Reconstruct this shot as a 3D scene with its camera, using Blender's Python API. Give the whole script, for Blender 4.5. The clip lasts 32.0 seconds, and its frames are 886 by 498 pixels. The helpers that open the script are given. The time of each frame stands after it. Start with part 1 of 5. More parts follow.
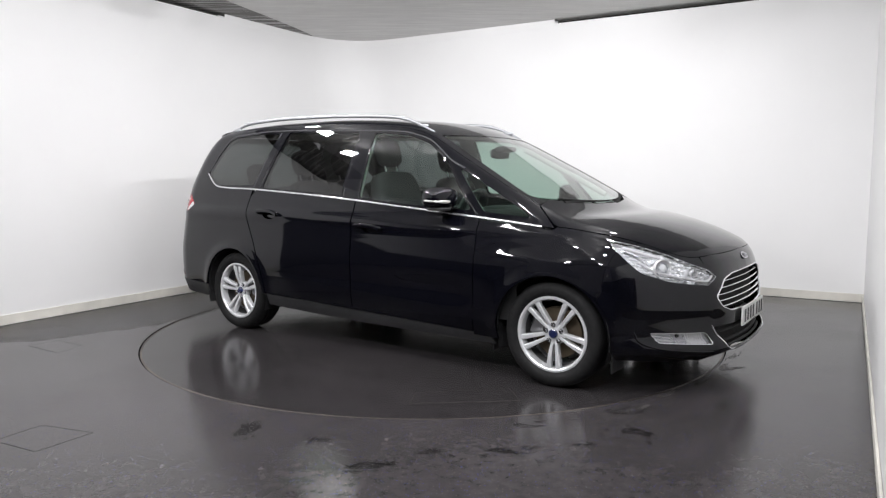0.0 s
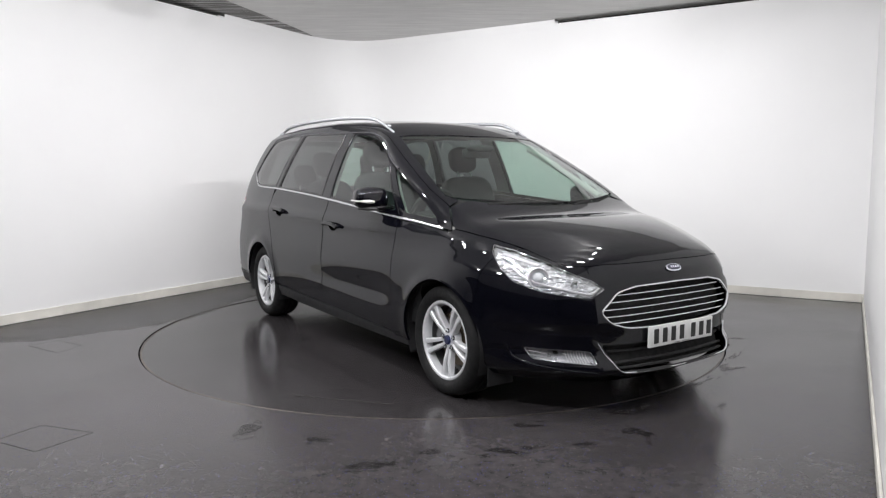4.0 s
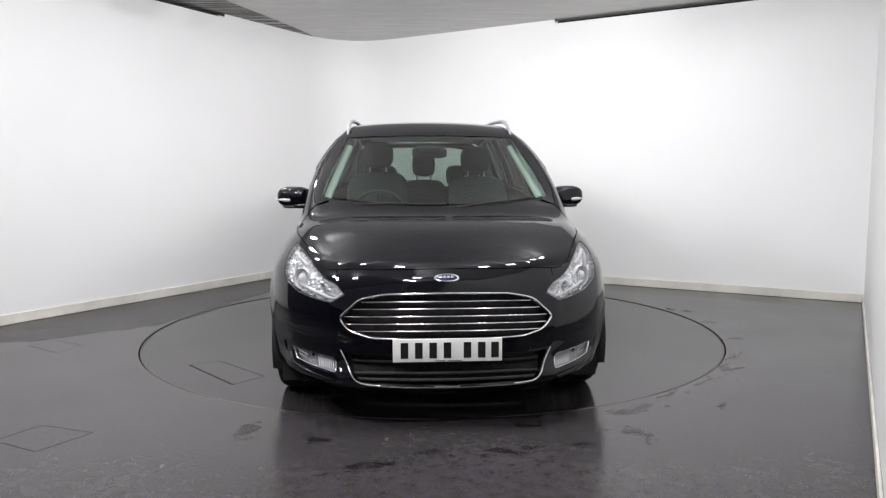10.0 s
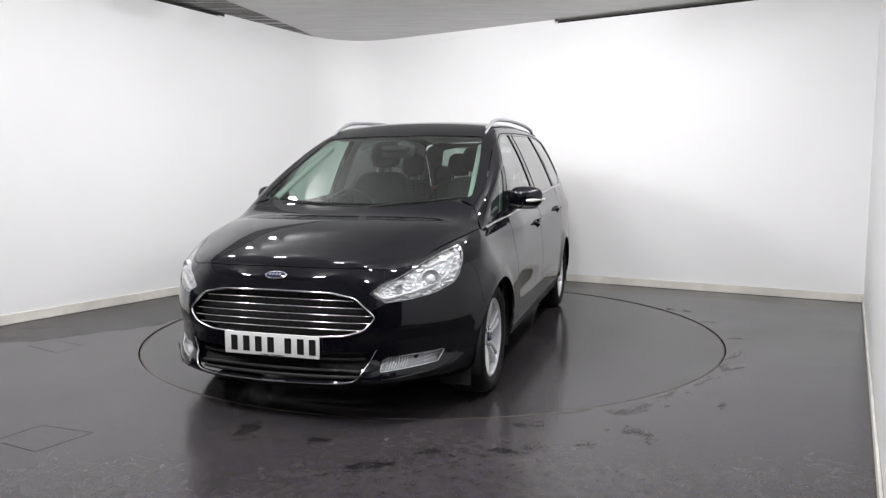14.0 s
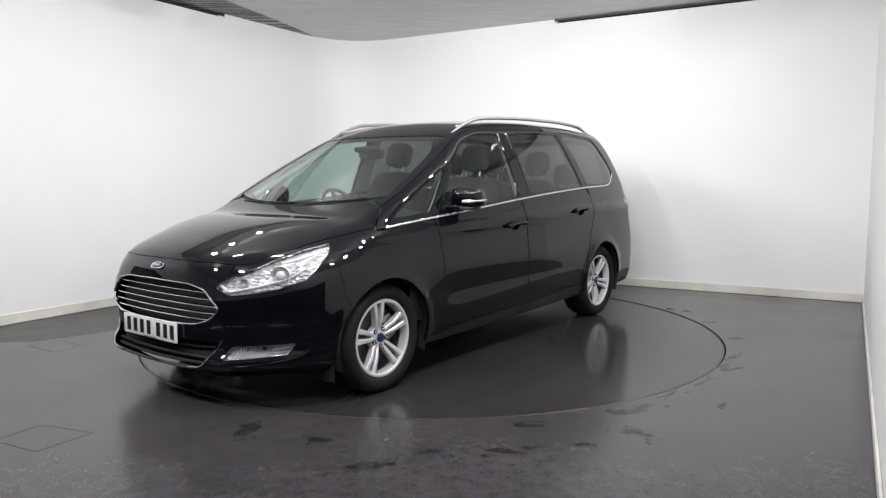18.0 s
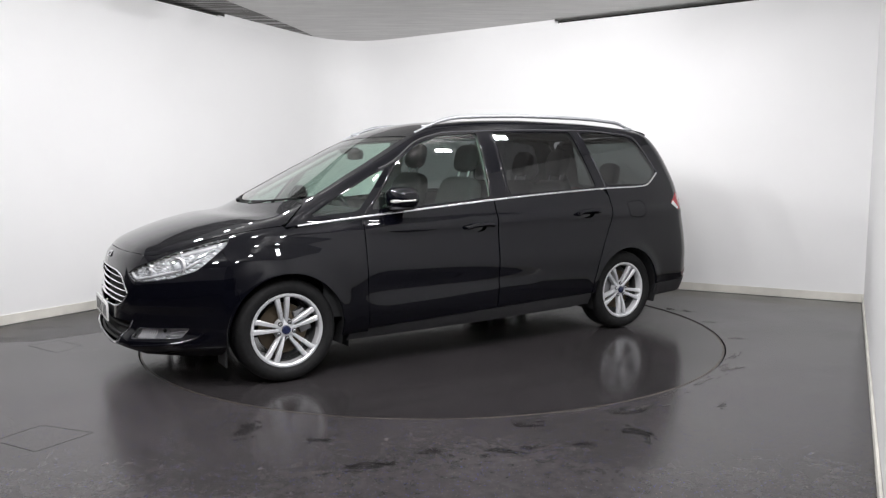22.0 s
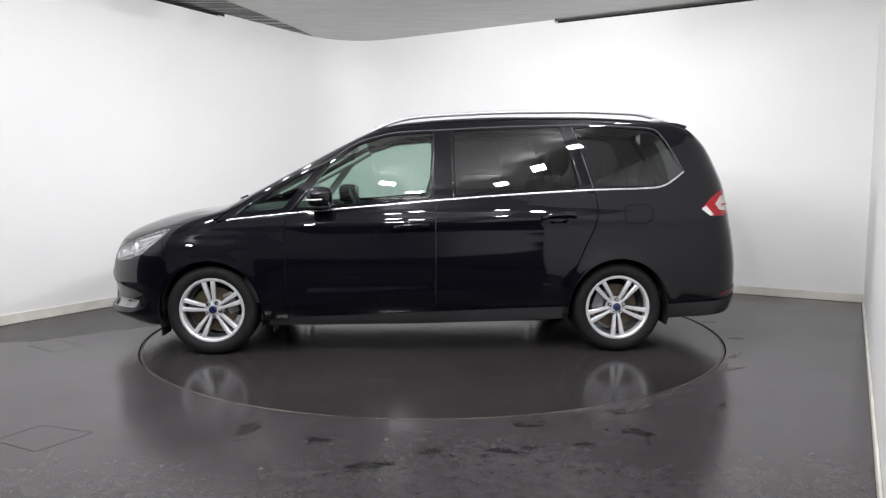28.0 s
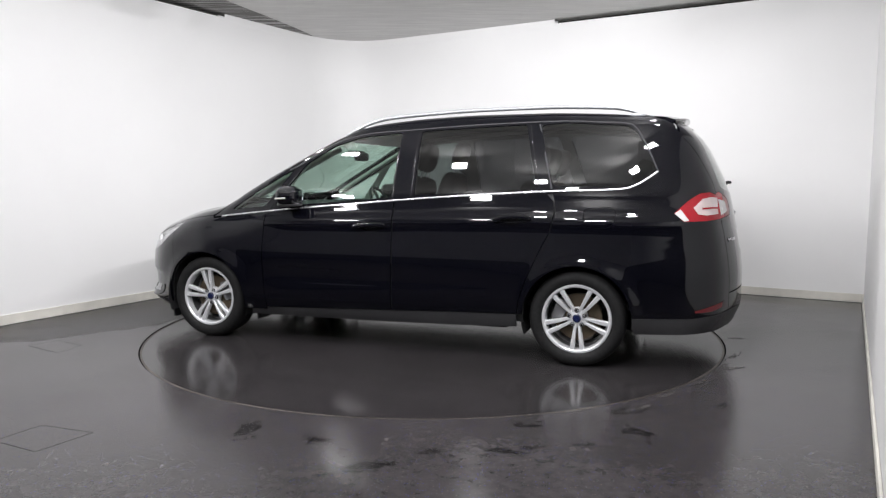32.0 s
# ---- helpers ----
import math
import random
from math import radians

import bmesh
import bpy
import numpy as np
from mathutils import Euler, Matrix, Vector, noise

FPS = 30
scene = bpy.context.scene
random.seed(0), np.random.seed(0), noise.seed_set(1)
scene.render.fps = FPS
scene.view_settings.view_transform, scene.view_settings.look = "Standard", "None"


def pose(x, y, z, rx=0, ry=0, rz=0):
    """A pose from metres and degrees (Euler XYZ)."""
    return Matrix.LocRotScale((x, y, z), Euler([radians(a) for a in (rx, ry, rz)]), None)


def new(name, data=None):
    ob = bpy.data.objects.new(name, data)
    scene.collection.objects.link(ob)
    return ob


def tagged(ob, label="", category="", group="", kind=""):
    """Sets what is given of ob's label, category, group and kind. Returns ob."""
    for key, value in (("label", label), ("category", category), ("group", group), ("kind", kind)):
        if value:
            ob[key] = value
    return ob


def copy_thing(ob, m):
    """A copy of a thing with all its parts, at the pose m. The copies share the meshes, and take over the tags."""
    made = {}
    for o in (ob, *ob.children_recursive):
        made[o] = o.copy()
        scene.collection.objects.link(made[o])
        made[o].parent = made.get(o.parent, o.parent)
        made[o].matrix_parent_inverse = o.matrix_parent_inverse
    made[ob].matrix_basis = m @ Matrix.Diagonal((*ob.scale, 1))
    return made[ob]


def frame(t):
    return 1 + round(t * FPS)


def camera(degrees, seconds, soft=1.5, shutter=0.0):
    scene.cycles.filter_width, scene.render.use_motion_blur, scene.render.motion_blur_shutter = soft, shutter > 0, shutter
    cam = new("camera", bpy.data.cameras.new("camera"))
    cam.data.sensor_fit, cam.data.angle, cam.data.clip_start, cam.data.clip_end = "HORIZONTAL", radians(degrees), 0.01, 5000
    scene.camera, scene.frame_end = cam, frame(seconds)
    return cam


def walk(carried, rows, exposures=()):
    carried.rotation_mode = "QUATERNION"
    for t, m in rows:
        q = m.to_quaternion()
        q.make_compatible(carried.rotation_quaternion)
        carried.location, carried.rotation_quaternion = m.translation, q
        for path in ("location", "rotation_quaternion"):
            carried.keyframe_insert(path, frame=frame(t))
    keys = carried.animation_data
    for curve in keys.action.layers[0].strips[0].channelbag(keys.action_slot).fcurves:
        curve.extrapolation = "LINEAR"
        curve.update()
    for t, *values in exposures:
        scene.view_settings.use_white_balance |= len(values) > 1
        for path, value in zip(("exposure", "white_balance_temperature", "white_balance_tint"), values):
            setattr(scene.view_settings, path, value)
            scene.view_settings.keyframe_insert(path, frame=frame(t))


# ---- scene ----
# ---------------------------------------------------------------- camera: fixed on its stand
cam = camera(64.15, 32.0, soft=1.25)
EYE = Vector((0.0, -5.7594, 1.2343))
PAN, TILT, ROLL = 0.78, -5.825, 0.145
VIEW = pose(EYE.x, EYE.y, EYE.z, 90 + TILT, 0, -PAN) @ pose(0, 0, 0, 0, 0, -ROLL)
walk(cam, [(0.0, VIEW), (32.0, VIEW)])


def table_yaw(t):
    """Degrees by which the turntable, and the vehicle on it, stand turned at t seconds."""
    return -87.4 - 5.1047 * (t - 10)


# ---------------------------------------------------------------- world and exposure
world = bpy.data.worlds.new("world")
scene.world = world
world.use_nodes = True
world.node_tree.nodes["Background"].inputs[0].default_value = (0.5, 0.5, 0.5, 1)
world.node_tree.nodes["Background"].inputs[1].default_value = 0.0
LAMP_STRENGTH, LAMP_Z, LAMP_TILT = 300.0, 2.90, 57.0
scene.view_settings.exposure = 0.0

# ---------------------------------------------------------------- materials
def material(name):
    m = bpy.data.materials.new(name)
    m.use_nodes = True
    nt = m.node_tree
    return m, nt, nt.nodes["Principled BSDF"]


def add(nt, kind, **inputs):
    n = nt.nodes.new(kind)
    for k, v in inputs.items():
        n.inputs[k.replace("_", " ")].default_value = v
    return n


def coords(nt, scale=1.0):
    tc = nt.nodes.new("ShaderNodeTexCoord")
    mp = nt.nodes.new("ShaderNodeMapping")
    s = scale if isinstance(scale, tuple) else (scale,) * 3
    mp.inputs["Scale"].default_value = s
    nt.links.new(tc.outputs["Object"], mp.inputs["Vector"])
    return mp.outputs["Vector"]


def noise_tex(nt, scale, detail=4.0, rough=0.55, vec=None, stretch=1.0):
    n = add(nt, "ShaderNodeTexNoise", Scale=scale, Detail=detail, Roughness=rough)
    nt.links.new(vec if vec else coords(nt, stretch), n.inputs["Vector"])
    return n.outputs["Fac"]


def ramp(nt, fac, stops):
    r = nt.nodes.new("ShaderNodeValToRGB")
    while len(r.color_ramp.elements) < len(stops):
        r.color_ramp.elements.new(0.5)
    for e, (p, c) in zip(r.color_ramp.elements, stops):
        e.position = p
        e.color = (*c, 1) if isinstance(c, tuple) else (c, c, c, 1)
    nt.links.new(fac, r.inputs["Fac"])
    return r.outputs["Color"]


def mixed(nt, fac, a, b):
    n = nt.nodes.new("ShaderNodeMix")
    n.data_type = "RGBA"
    for sock, v in ((n.inputs[0], fac), (n.inputs[6], a), (n.inputs[7], b)):
        if hasattr(v, "node"):
            nt.links.new(v, sock)
        else:
            sock.default_value = v if isinstance(v, float) else (*v, 1)
    return n.outputs[2]


def bump(nt, bsdf, height, strength, distance=0.002):
    b = add(nt, "ShaderNodeBump", Strength=strength, Distance=distance)
    nt.links.new(height, b.inputs["Height"])
    nt.links.new(b.outputs["Normal"], bsdf.inputs["Normal"])


def simple(name, colour, rough=0.5, metal=0.0, coat=0.0, grain=0.0, grain_scale=300.0, spread=0.15, spec=0.5):
    """A plain surface with slight variation of tone and gloss at two scales and a fine grain."""
    m, nt, b = material(name)
    big = noise_tex(nt, 3.0, 3.0)
    lo = tuple(c * (1 - spread) for c in colour)
    hi = tuple(min(1.0, c * (1 + spread)) for c in colour)
    nt.links.new(ramp(nt, big, [(0.3, lo), (0.7, hi)]), b.inputs["Base Color"])
    fine = noise_tex(nt, 40.0, 4.0)
    nt.links.new(ramp(nt, fine, [(0.3, max(0.0, rough * 0.85)), (0.7, min(1.0, rough * 1.15))]), b.inputs["Roughness"])
    b.inputs["Metallic"].default_value = metal
    b.inputs["Specular IOR Level"].default_value = spec
    b.inputs["Coat Weight"].default_value = coat
    b.inputs["Coat Roughness"].default_value = 0.03
    if grain:
        bump(nt, b, noise_tex(nt, grain_scale, 2.0), grain, 0.001)
    return m


def car_paint():
    m, nt, b = material("black_car_paint")
    flake = noise_tex(nt, 900.0, 1.0)
    nt.links.new(ramp(nt, flake, [(0.35, (0.0010, 0.0010, 0.0016)), (0.75, (0.0022, 0.0024, 0.0064))]), b.inputs["Base Color"])
    b.inputs["Roughness"].default_value = 0.5
    b.inputs["Specular IOR Level"].default_value = 0.02
    b.inputs["Coat Weight"].default_value = 1.0
    b.inputs["Coat IOR"].default_value = 1.44
    dust = noise_tex(nt, 6.0, 5.0)
    nt.links.new(ramp(nt, dust, [(0.35, 0.02), (0.75, 0.045)]), b.inputs["Coat Roughness"])
    peel = add(nt, "ShaderNodeBump", Strength=0.02, Distance=0.001)
    nt.links.new(noise_tex(nt, 160.0, 1.0), peel.inputs["Height"])
    nt.links.new(peel.outputs["Normal"], b.inputs["Coat Normal"])
    return m


def window_glass(name, tint, gloss_rough=0.0):
    """A thin pane: what is behind shows through its tint, and it mirrors as glass does."""
    m, nt, b = material(name)
    nt.nodes.remove(b)
    out = nt.nodes["Material Output"]
    clear = add(nt, "ShaderNodeBsdfTransparent", Color=(*tint, 1))
    gloss = add(nt, "ShaderNodeBsdfGlossy", Color=(1, 1, 1, 1), Roughness=gloss_rough)
    edge = add(nt, "ShaderNodeLayerWeight", Blend=0.5)
    steep = nt.nodes.new("ShaderNodeMath")
    steep.operation = "POWER"
    steep.inputs[1].default_value = 4.4
    nt.links.new(edge.outputs["Facing"], steep.inputs[0])
    fres = nt.nodes.new("ShaderNodeMath")
    fres.operation = "MULTIPLY_ADD"
    fres.inputs[1].default_value = 0.93
    fres.inputs[2].default_value = 0.07
    nt.links.new(steep.outputs[0], fres.inputs[0])
    mix = nt.nodes.new("ShaderNodeMixShader")
    nt.links.new(fres.outputs[0], mix.inputs[0])
    nt.links.new(clear.outputs[0], mix.inputs[1])
    nt.links.new(gloss.outputs[0], mix.inputs[2])
    nt.links.new(mix.outputs[0], out.inputs["Surface"])
    return m


def floor_material(name, rough=(0.17, 0.25), tone=1.0):
    """Dark, sealed floor covering: worn gloss, scuffs, dried water marks and fine glitter."""
    m, nt, b = material(name)
    vec = coords(nt)
    cloud = noise_tex(nt, 0.7, 6.0, 0.6, vec)
    stain = noise_tex(nt, 2.6, 6.0, 0.62, vec)
    base = ramp(nt, cloud, [(0.3, (0.042 * tone, 0.038 * tone, 0.0395 * tone)), (0.7, (0.072 * tone, 0.066 * tone, 0.069 * tone))])
    dried = ramp(nt, stain, [(0.52, 0.0), (0.60, 0.06), (0.68, 0.0)])
    base = mixed(nt, dried, base, (0.078 * tone, 0.074 * tone, 0.072 * tone))
    mottle = noise_tex(nt, 16.0, 5.0, 0.7, vec)
    base = mixed(nt, ramp(nt, mottle, [(0.35, 0.0), (0.65, 0.55)]), base, (0.017 * tone, 0.016 * tone, 0.0165 * tone))
    flakes = nt.nodes.new("ShaderNodeTexVoronoi")
    flakes.inputs["Scale"].default_value = 92.0
    nt.links.new(vec, flakes.inputs["Vector"])
    dots = ramp(nt, flakes.outputs["Distance"], [(0.17, 1.0), (0.31, 0.0)])
    pick = nt.nodes.new("ShaderNodeMath")
    pick.operation = "GREATER_THAN"
    pick.inputs[1].default_value = 0.68
    sep = nt.nodes.new("ShaderNodeSeparateColor")
    nt.links.new(flakes.outputs["Color"], sep.inputs[0])
    nt.links.new(sep.outputs[0], pick.inputs[0])
    both = nt.nodes.new("ShaderNodeMath")
    both.operation = "MULTIPLY"
    nt.links.new(dots, both.inputs[0])
    nt.links.new(pick.outputs[0], both.inputs[1])
    hue = ramp(nt, sep.outputs[1], [(0.0, (0.045 * tone, 0.05 * tone, 0.34 * tone)), (0.35, (0.05 * tone, 0.05 * tone, 0.20 * tone)), (0.6, (0.11 * tone, 0.11 * tone, 0.14 * tone)), (1.0, (0.22 * tone, 0.15 * tone, 0.11 * tone))])
    soft = nt.nodes.new("ShaderNodeMath")
    soft.operation = "MULTIPLY"
    soft.inputs[1].default_value = 0.75 if tone == 1.0 else 0.15
    nt.links.new(both.outputs[0], soft.inputs[0])
    col = mixed(nt, soft.outputs[0], base, hue)
    nt.links.new(col, b.inputs["Base Color"])
    rough_cloud = noise_tex(nt, 1.3, 6.0, 0.65, vec)
    nt.links.new(ramp(nt, rough_cloud, [(0.3, rough[0]), (0.7, rough[1])]), b.inputs["Roughness"])
    b.inputs["Specular IOR Level"].default_value = 0.30
    bump(nt, b, noise_tex(nt, 220.0, 3.0, 0.6, vec), 0.02, 0.001)
    return m


def wall_paint():
    m, nt, b = material("white_wall_paint")
    nt.links.new(ramp(nt, noise_tex(nt, 0.9, 4.0), [(0.3, (0.875, 0.875, 0.875)), (0.7, (0.90, 0.90, 0.90))]), b.inputs["Base Color"])
    b.inputs["Roughness"].default_value = 0.6
    bump(nt, b, noise_tex(nt, 140.0, 4.0), 0.06, 0.001)
    return m


def ceiling_material():
    m, nt, b = material("grey_streaked_ceiling")
    streak = noise_tex(nt, 2.2, 6.0, 0.6, coords(nt, (1.0, 6.0, 1.0)))
    fine = noise_tex(nt, 14.0, 5.0, 0.6, coords(nt, (1.0, 3.0, 1.0)))
    a = ramp(nt, streak, [(0.25, (0.60, 0.595, 0.585)), (0.75, (0.78, 0.775, 0.76))])
    f = ramp(nt, fine, [(0.3, 0.0), (0.75, 0.35)])
    nt.links.new(mixed(nt, f, a, (0.62, 0.61, 0.60)), b.inputs["Base Color"])
    b.inputs["Roughness"].default_value = 0.75
    bump(nt, b, streak, 0.15, 0.004)
    return m


def ceiling_streaks():
    """Dark streaks that run along the ceiling's edge and thin out into it."""
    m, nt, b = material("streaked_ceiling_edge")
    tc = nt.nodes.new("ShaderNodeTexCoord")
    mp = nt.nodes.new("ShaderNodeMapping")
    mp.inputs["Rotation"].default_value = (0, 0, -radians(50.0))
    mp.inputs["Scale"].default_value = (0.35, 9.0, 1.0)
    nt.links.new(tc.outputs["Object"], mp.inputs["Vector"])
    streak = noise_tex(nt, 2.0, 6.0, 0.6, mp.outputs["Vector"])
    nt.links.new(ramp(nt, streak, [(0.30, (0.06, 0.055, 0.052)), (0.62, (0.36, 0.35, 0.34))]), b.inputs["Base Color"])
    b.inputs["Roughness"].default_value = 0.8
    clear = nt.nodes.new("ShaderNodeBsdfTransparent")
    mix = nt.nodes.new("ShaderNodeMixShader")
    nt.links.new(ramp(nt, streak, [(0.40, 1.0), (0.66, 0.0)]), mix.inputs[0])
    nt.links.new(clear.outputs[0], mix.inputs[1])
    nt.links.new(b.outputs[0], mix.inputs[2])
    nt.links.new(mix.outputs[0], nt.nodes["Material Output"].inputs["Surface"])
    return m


def glow(name, colour, strength):
    m, nt, b = material(name)
    b.inputs["Emission Color"].default_value = (*colour, 1)
    b.inputs["Emission Strength"].default_value = strength
    return m


PAINT = car_paint()
CHROME = simple("chrome", (0.82, 0.83, 0.85), 0.06, 1.0, spread=0.03)
SATIN = simple("satin_aluminium", (0.40, 0.41, 0.43), 0.50, 0.6, spread=0.05)
WAIST = simple("bright_waist_trim", (0.60, 0.60, 0.61), 0.26, 0.85, spread=0.03)
SURROUND = simple("grey_window_surround", (0.05, 0.05, 0.054), 0.75, 0.0, spread=0.05, spec=0.06)
ALLOY = simple("silver_alloy", (0.72, 0.73, 0.75), 0.32, 0.45, 0.3, spread=0.05)
ALLOY_DARK = simple("dark_wheel_barrel", (0.16, 0.16, 0.165), 0.45, 0.7)
RUBBER = simple("tyre_rubber", (0.0085, 0.0085, 0.009), 0.72, grain=0.15, spec=0.3)
PLASTIC = simple("charcoal_plastic", (0.027, 0.027, 0.029), 0.50, grain=0.25, grain_scale=700)
BLACK = simple("matt_black", (0.008, 0.008, 0.009), 0.65)
GLOSS_BLACK = simple("gloss_black_plastic", (0.006, 0.006, 0.007), 0.12)
RUST = simple("brake_disc_rust", (0.11, 0.085, 0.058), 0.45, 0.6, spread=0.35)
STEEL = simple("grey_steel", (0.30, 0.30, 0.31), 0.4, 0.9)
BLUE = simple("dark_blue_enamel", (0.008, 0.014, 0.06), 0.15, coat=1.0)
CLOTH = simple("charcoal_seat_cloth", (0.022, 0.022, 0.024), 0.9, grain=0.15, grain_scale=400)
DASH = simple("soft_black_dashboard", (0.020, 0.021, 0.022), 0.6, grain=0.3, grain_scale=500)
HEADLINER = simple("pale_grey_headliner", (0.55, 0.55, 0.52), 0.9, grain=0.2)
TRIM_PALE = simple("pale_pillar_trim", (0.36, 0.37, 0.35), 0.6)
SCUTTLE = simple("scuttle_black", (0.004, 0.004, 0.004), 0.9)
CLEAR = window_glass("clear_green_glass", (0.60, 0.73, 0.665))
PRIVACY = window_glass("dark_privacy_glass", (0.14, 0.145, 0.15))
REAR_GLASS = window_glass("rear_screen_glass", (0.40, 0.46, 0.43))
LENS = window_glass("clear_lamp_lens", (0.93, 0.94, 0.95))
def faceted_reflector():
    """Bright lamp bowl with small pressed facets."""
    m, nt, b = material("lamp_reflector")
    b.inputs["Base Color"].default_value = (0.90, 0.91, 0.93, 1)
    b.inputs["Metallic"].default_value = 0.7
    b.inputs["Roughness"].default_value = 0.16
    v = add(nt, "ShaderNodeTexVoronoi", Scale=30.0)
    nt.links.new(coords(nt, (1.0, 1.0, 2.2)), v.inputs["Vector"])
    bump(nt, b, v.outputs["Distance"], 0.7, 0.03)
    return m


FOG_BOWL = simple("fog_lamp_bowl", (0.24, 0.24, 0.25), 0.30, 0.75, grain=0.6, grain_scale=60.0)
REFLECTOR = faceted_reflector()
LAMP_WHITE = simple("frosted_lamp_insert", (0.52, 0.51, 0.52), 0.25, 0.0, 0.5)
RED = simple("red_lamp_plastic", (0.30, 0.006, 0.014), 0.2, coat=0.2, spec=0.3)
RED_DARK = simple("dark_red_reflector", (0.10, 0.004, 0.008), 0.2, coat=0.2, spec=0.3)
WHITE_PLATE = simple("white_number_plate", (0.74, 0.74, 0.73), 0.3, spread=0.02)
YELLOW_PLATE = simple("yellow_number_plate", (0.75, 0.55, 0.04), 0.3, spread=0.02)
PLATE_INK = simple("black_plate_bars", (0.01, 0.01, 0.01), 0.4)
AMBER = simple("clear_indicator_lens", (0.62, 0.60, 0.58), 0.2, 0.3, 0.8)
FLOOR = floor_material("dark_glitter_floor")
DISC = floor_material("dark_turntable_floor", (0.13, 0.20), 0.62)
WALL = wall_paint()
SKIRT = simple("cream_skirting_paint", (0.74, 0.72, 0.66), 0.5)
CEIL = ceiling_material()
CEIL_STREAKS = ceiling_streaks()
DARKWALL = simple("dark_unseen_opening", (0.022, 0.022, 0.024), 0.6)
JOINT = simple("worn_joint", (0.014, 0.013, 0.013), 0.5)
WORN_RIM = simple("worn_metal_edge", (0.10, 0.085, 0.07), 0.42, 0.6, spread=0.5)
GAP = simple("dark_gap", (0.02, 0.018, 0.016), 0.8)
LIGHT = glow("lamp_diffuser", (0.994, 0.985, 1.002), LAMP_STRENGTH)
LAMP_FRAME = simple("white_lamp_frame", (0.75, 0.75, 0.75), 0.4)

# ---------------------------------------------------------------- mesh helpers
def link_mesh(name, verts, faces, mat, parent=None, label="", smooth=True, normals=None):
    me = bpy.data.meshes.new(name)
    me.from_pydata([tuple(v) for v in verts], [], [tuple(int(i) for i in f) for f in faces])
    me.materials.append(mat)
    me.polygons.foreach_set("use_smooth", [smooth] * len(me.polygons))
    me.update()
    if normals is not None:
        me.normals_split_custom_set_from_vertices([tuple(n) for n in normals])
    ob = new(name, me)
    if parent is not None:
        ob.parent = parent
    return tagged(ob, label)


def part(name, bm, mat, parent=None, label="", smooth=False, angle=None):
    me = bpy.data.meshes.new(name)
    bm.to_mesh(me)
    bm.free()
    me.materials.append(mat)
    me.polygons.foreach_set("use_smooth", [smooth] * len(me.polygons))
    if smooth and angle:
        me.set_sharp_from_angle(angle=radians(angle))
    ob = new(name, me)
    if parent is not None:
        ob.parent = parent
    return tagged(ob, label)


def box(bm, x0, x1, y0, y1, z0, z1, m=None, bevel=0.0, seg=2):
    mat4 = Matrix.Translation(((x0 + x1) / 2, (y0 + y1) / 2, (z0 + z1) / 2)) @ Matrix.Diagonal((x1 - x0, y1 - y0, z1 - z0, 1))
    geo = bmesh.ops.create_cube(bm, size=1, matrix=(m @ mat4) if m else mat4)
    if bevel:
        edges = list({e for v in geo["verts"] for e in v.link_edges})
        bmesh.ops.bevel(bm, geom=edges, offset=bevel, segments=seg, affect="EDGES", profile=0.6)
    return bm


def lathe(bm, profile, segs=48, m=None, closed=False):
    """Turns a profile of (radius, y) about the y axis."""
    rings = []
    for i in range(segs):
        a = 2 * math.pi * i / segs
        ring = []
        for r, y in profile:
            v = Vector((r * math.cos(a), y, r * math.sin(a)))
            ring.append(bm.verts.new(m @ v if m else v))
        rings.append(ring)
    n = len(profile)
    for i in range(segs):
        a, b = rings[i], rings[(i + 1) % segs]
        for j in range(n if closed else n - 1):
            k = (j + 1) % n
            bm.faces.new((a[j], a[k], b[k], b[j]))
    return bm


def blob(bm, centre, radii, e1=0.5, e2=0.5, nu=28, nv=16, m=None):
    """A rounded block: a superellipsoid of the given half sizes."""
    def sp(v, e):
        return math.copysign(abs(v) ** e, v)
    rows = []
    for j in range(nv + 1):
        ph = -math.pi / 2 + math.pi * j / nv
        row = []
        for i in range(nu):
            th = 2 * math.pi * i / nu
            v = Vector((centre[0] + radii[0] * sp(math.cos(ph), e1) * sp(math.cos(th), e2),
                        centre[1] + radii[1] * sp(math.cos(ph), e1) * sp(math.sin(th), e2),
                        centre[2] + radii[2] * sp(math.sin(ph), e1)))
            row.append(bm.verts.new(m @ v if m else v))
        rows.append(row)
    for j in range(nv):
        for i in range(nu):
            k = (i + 1) % nu
            bm.faces.new((rows[j][i], rows[j][k], rows[j + 1][k], rows[j + 1][i]))
    bmesh.ops.remove_doubles(bm, verts=[v for v in rows[0] + rows[-1]], dist=1e-5)
    return bm


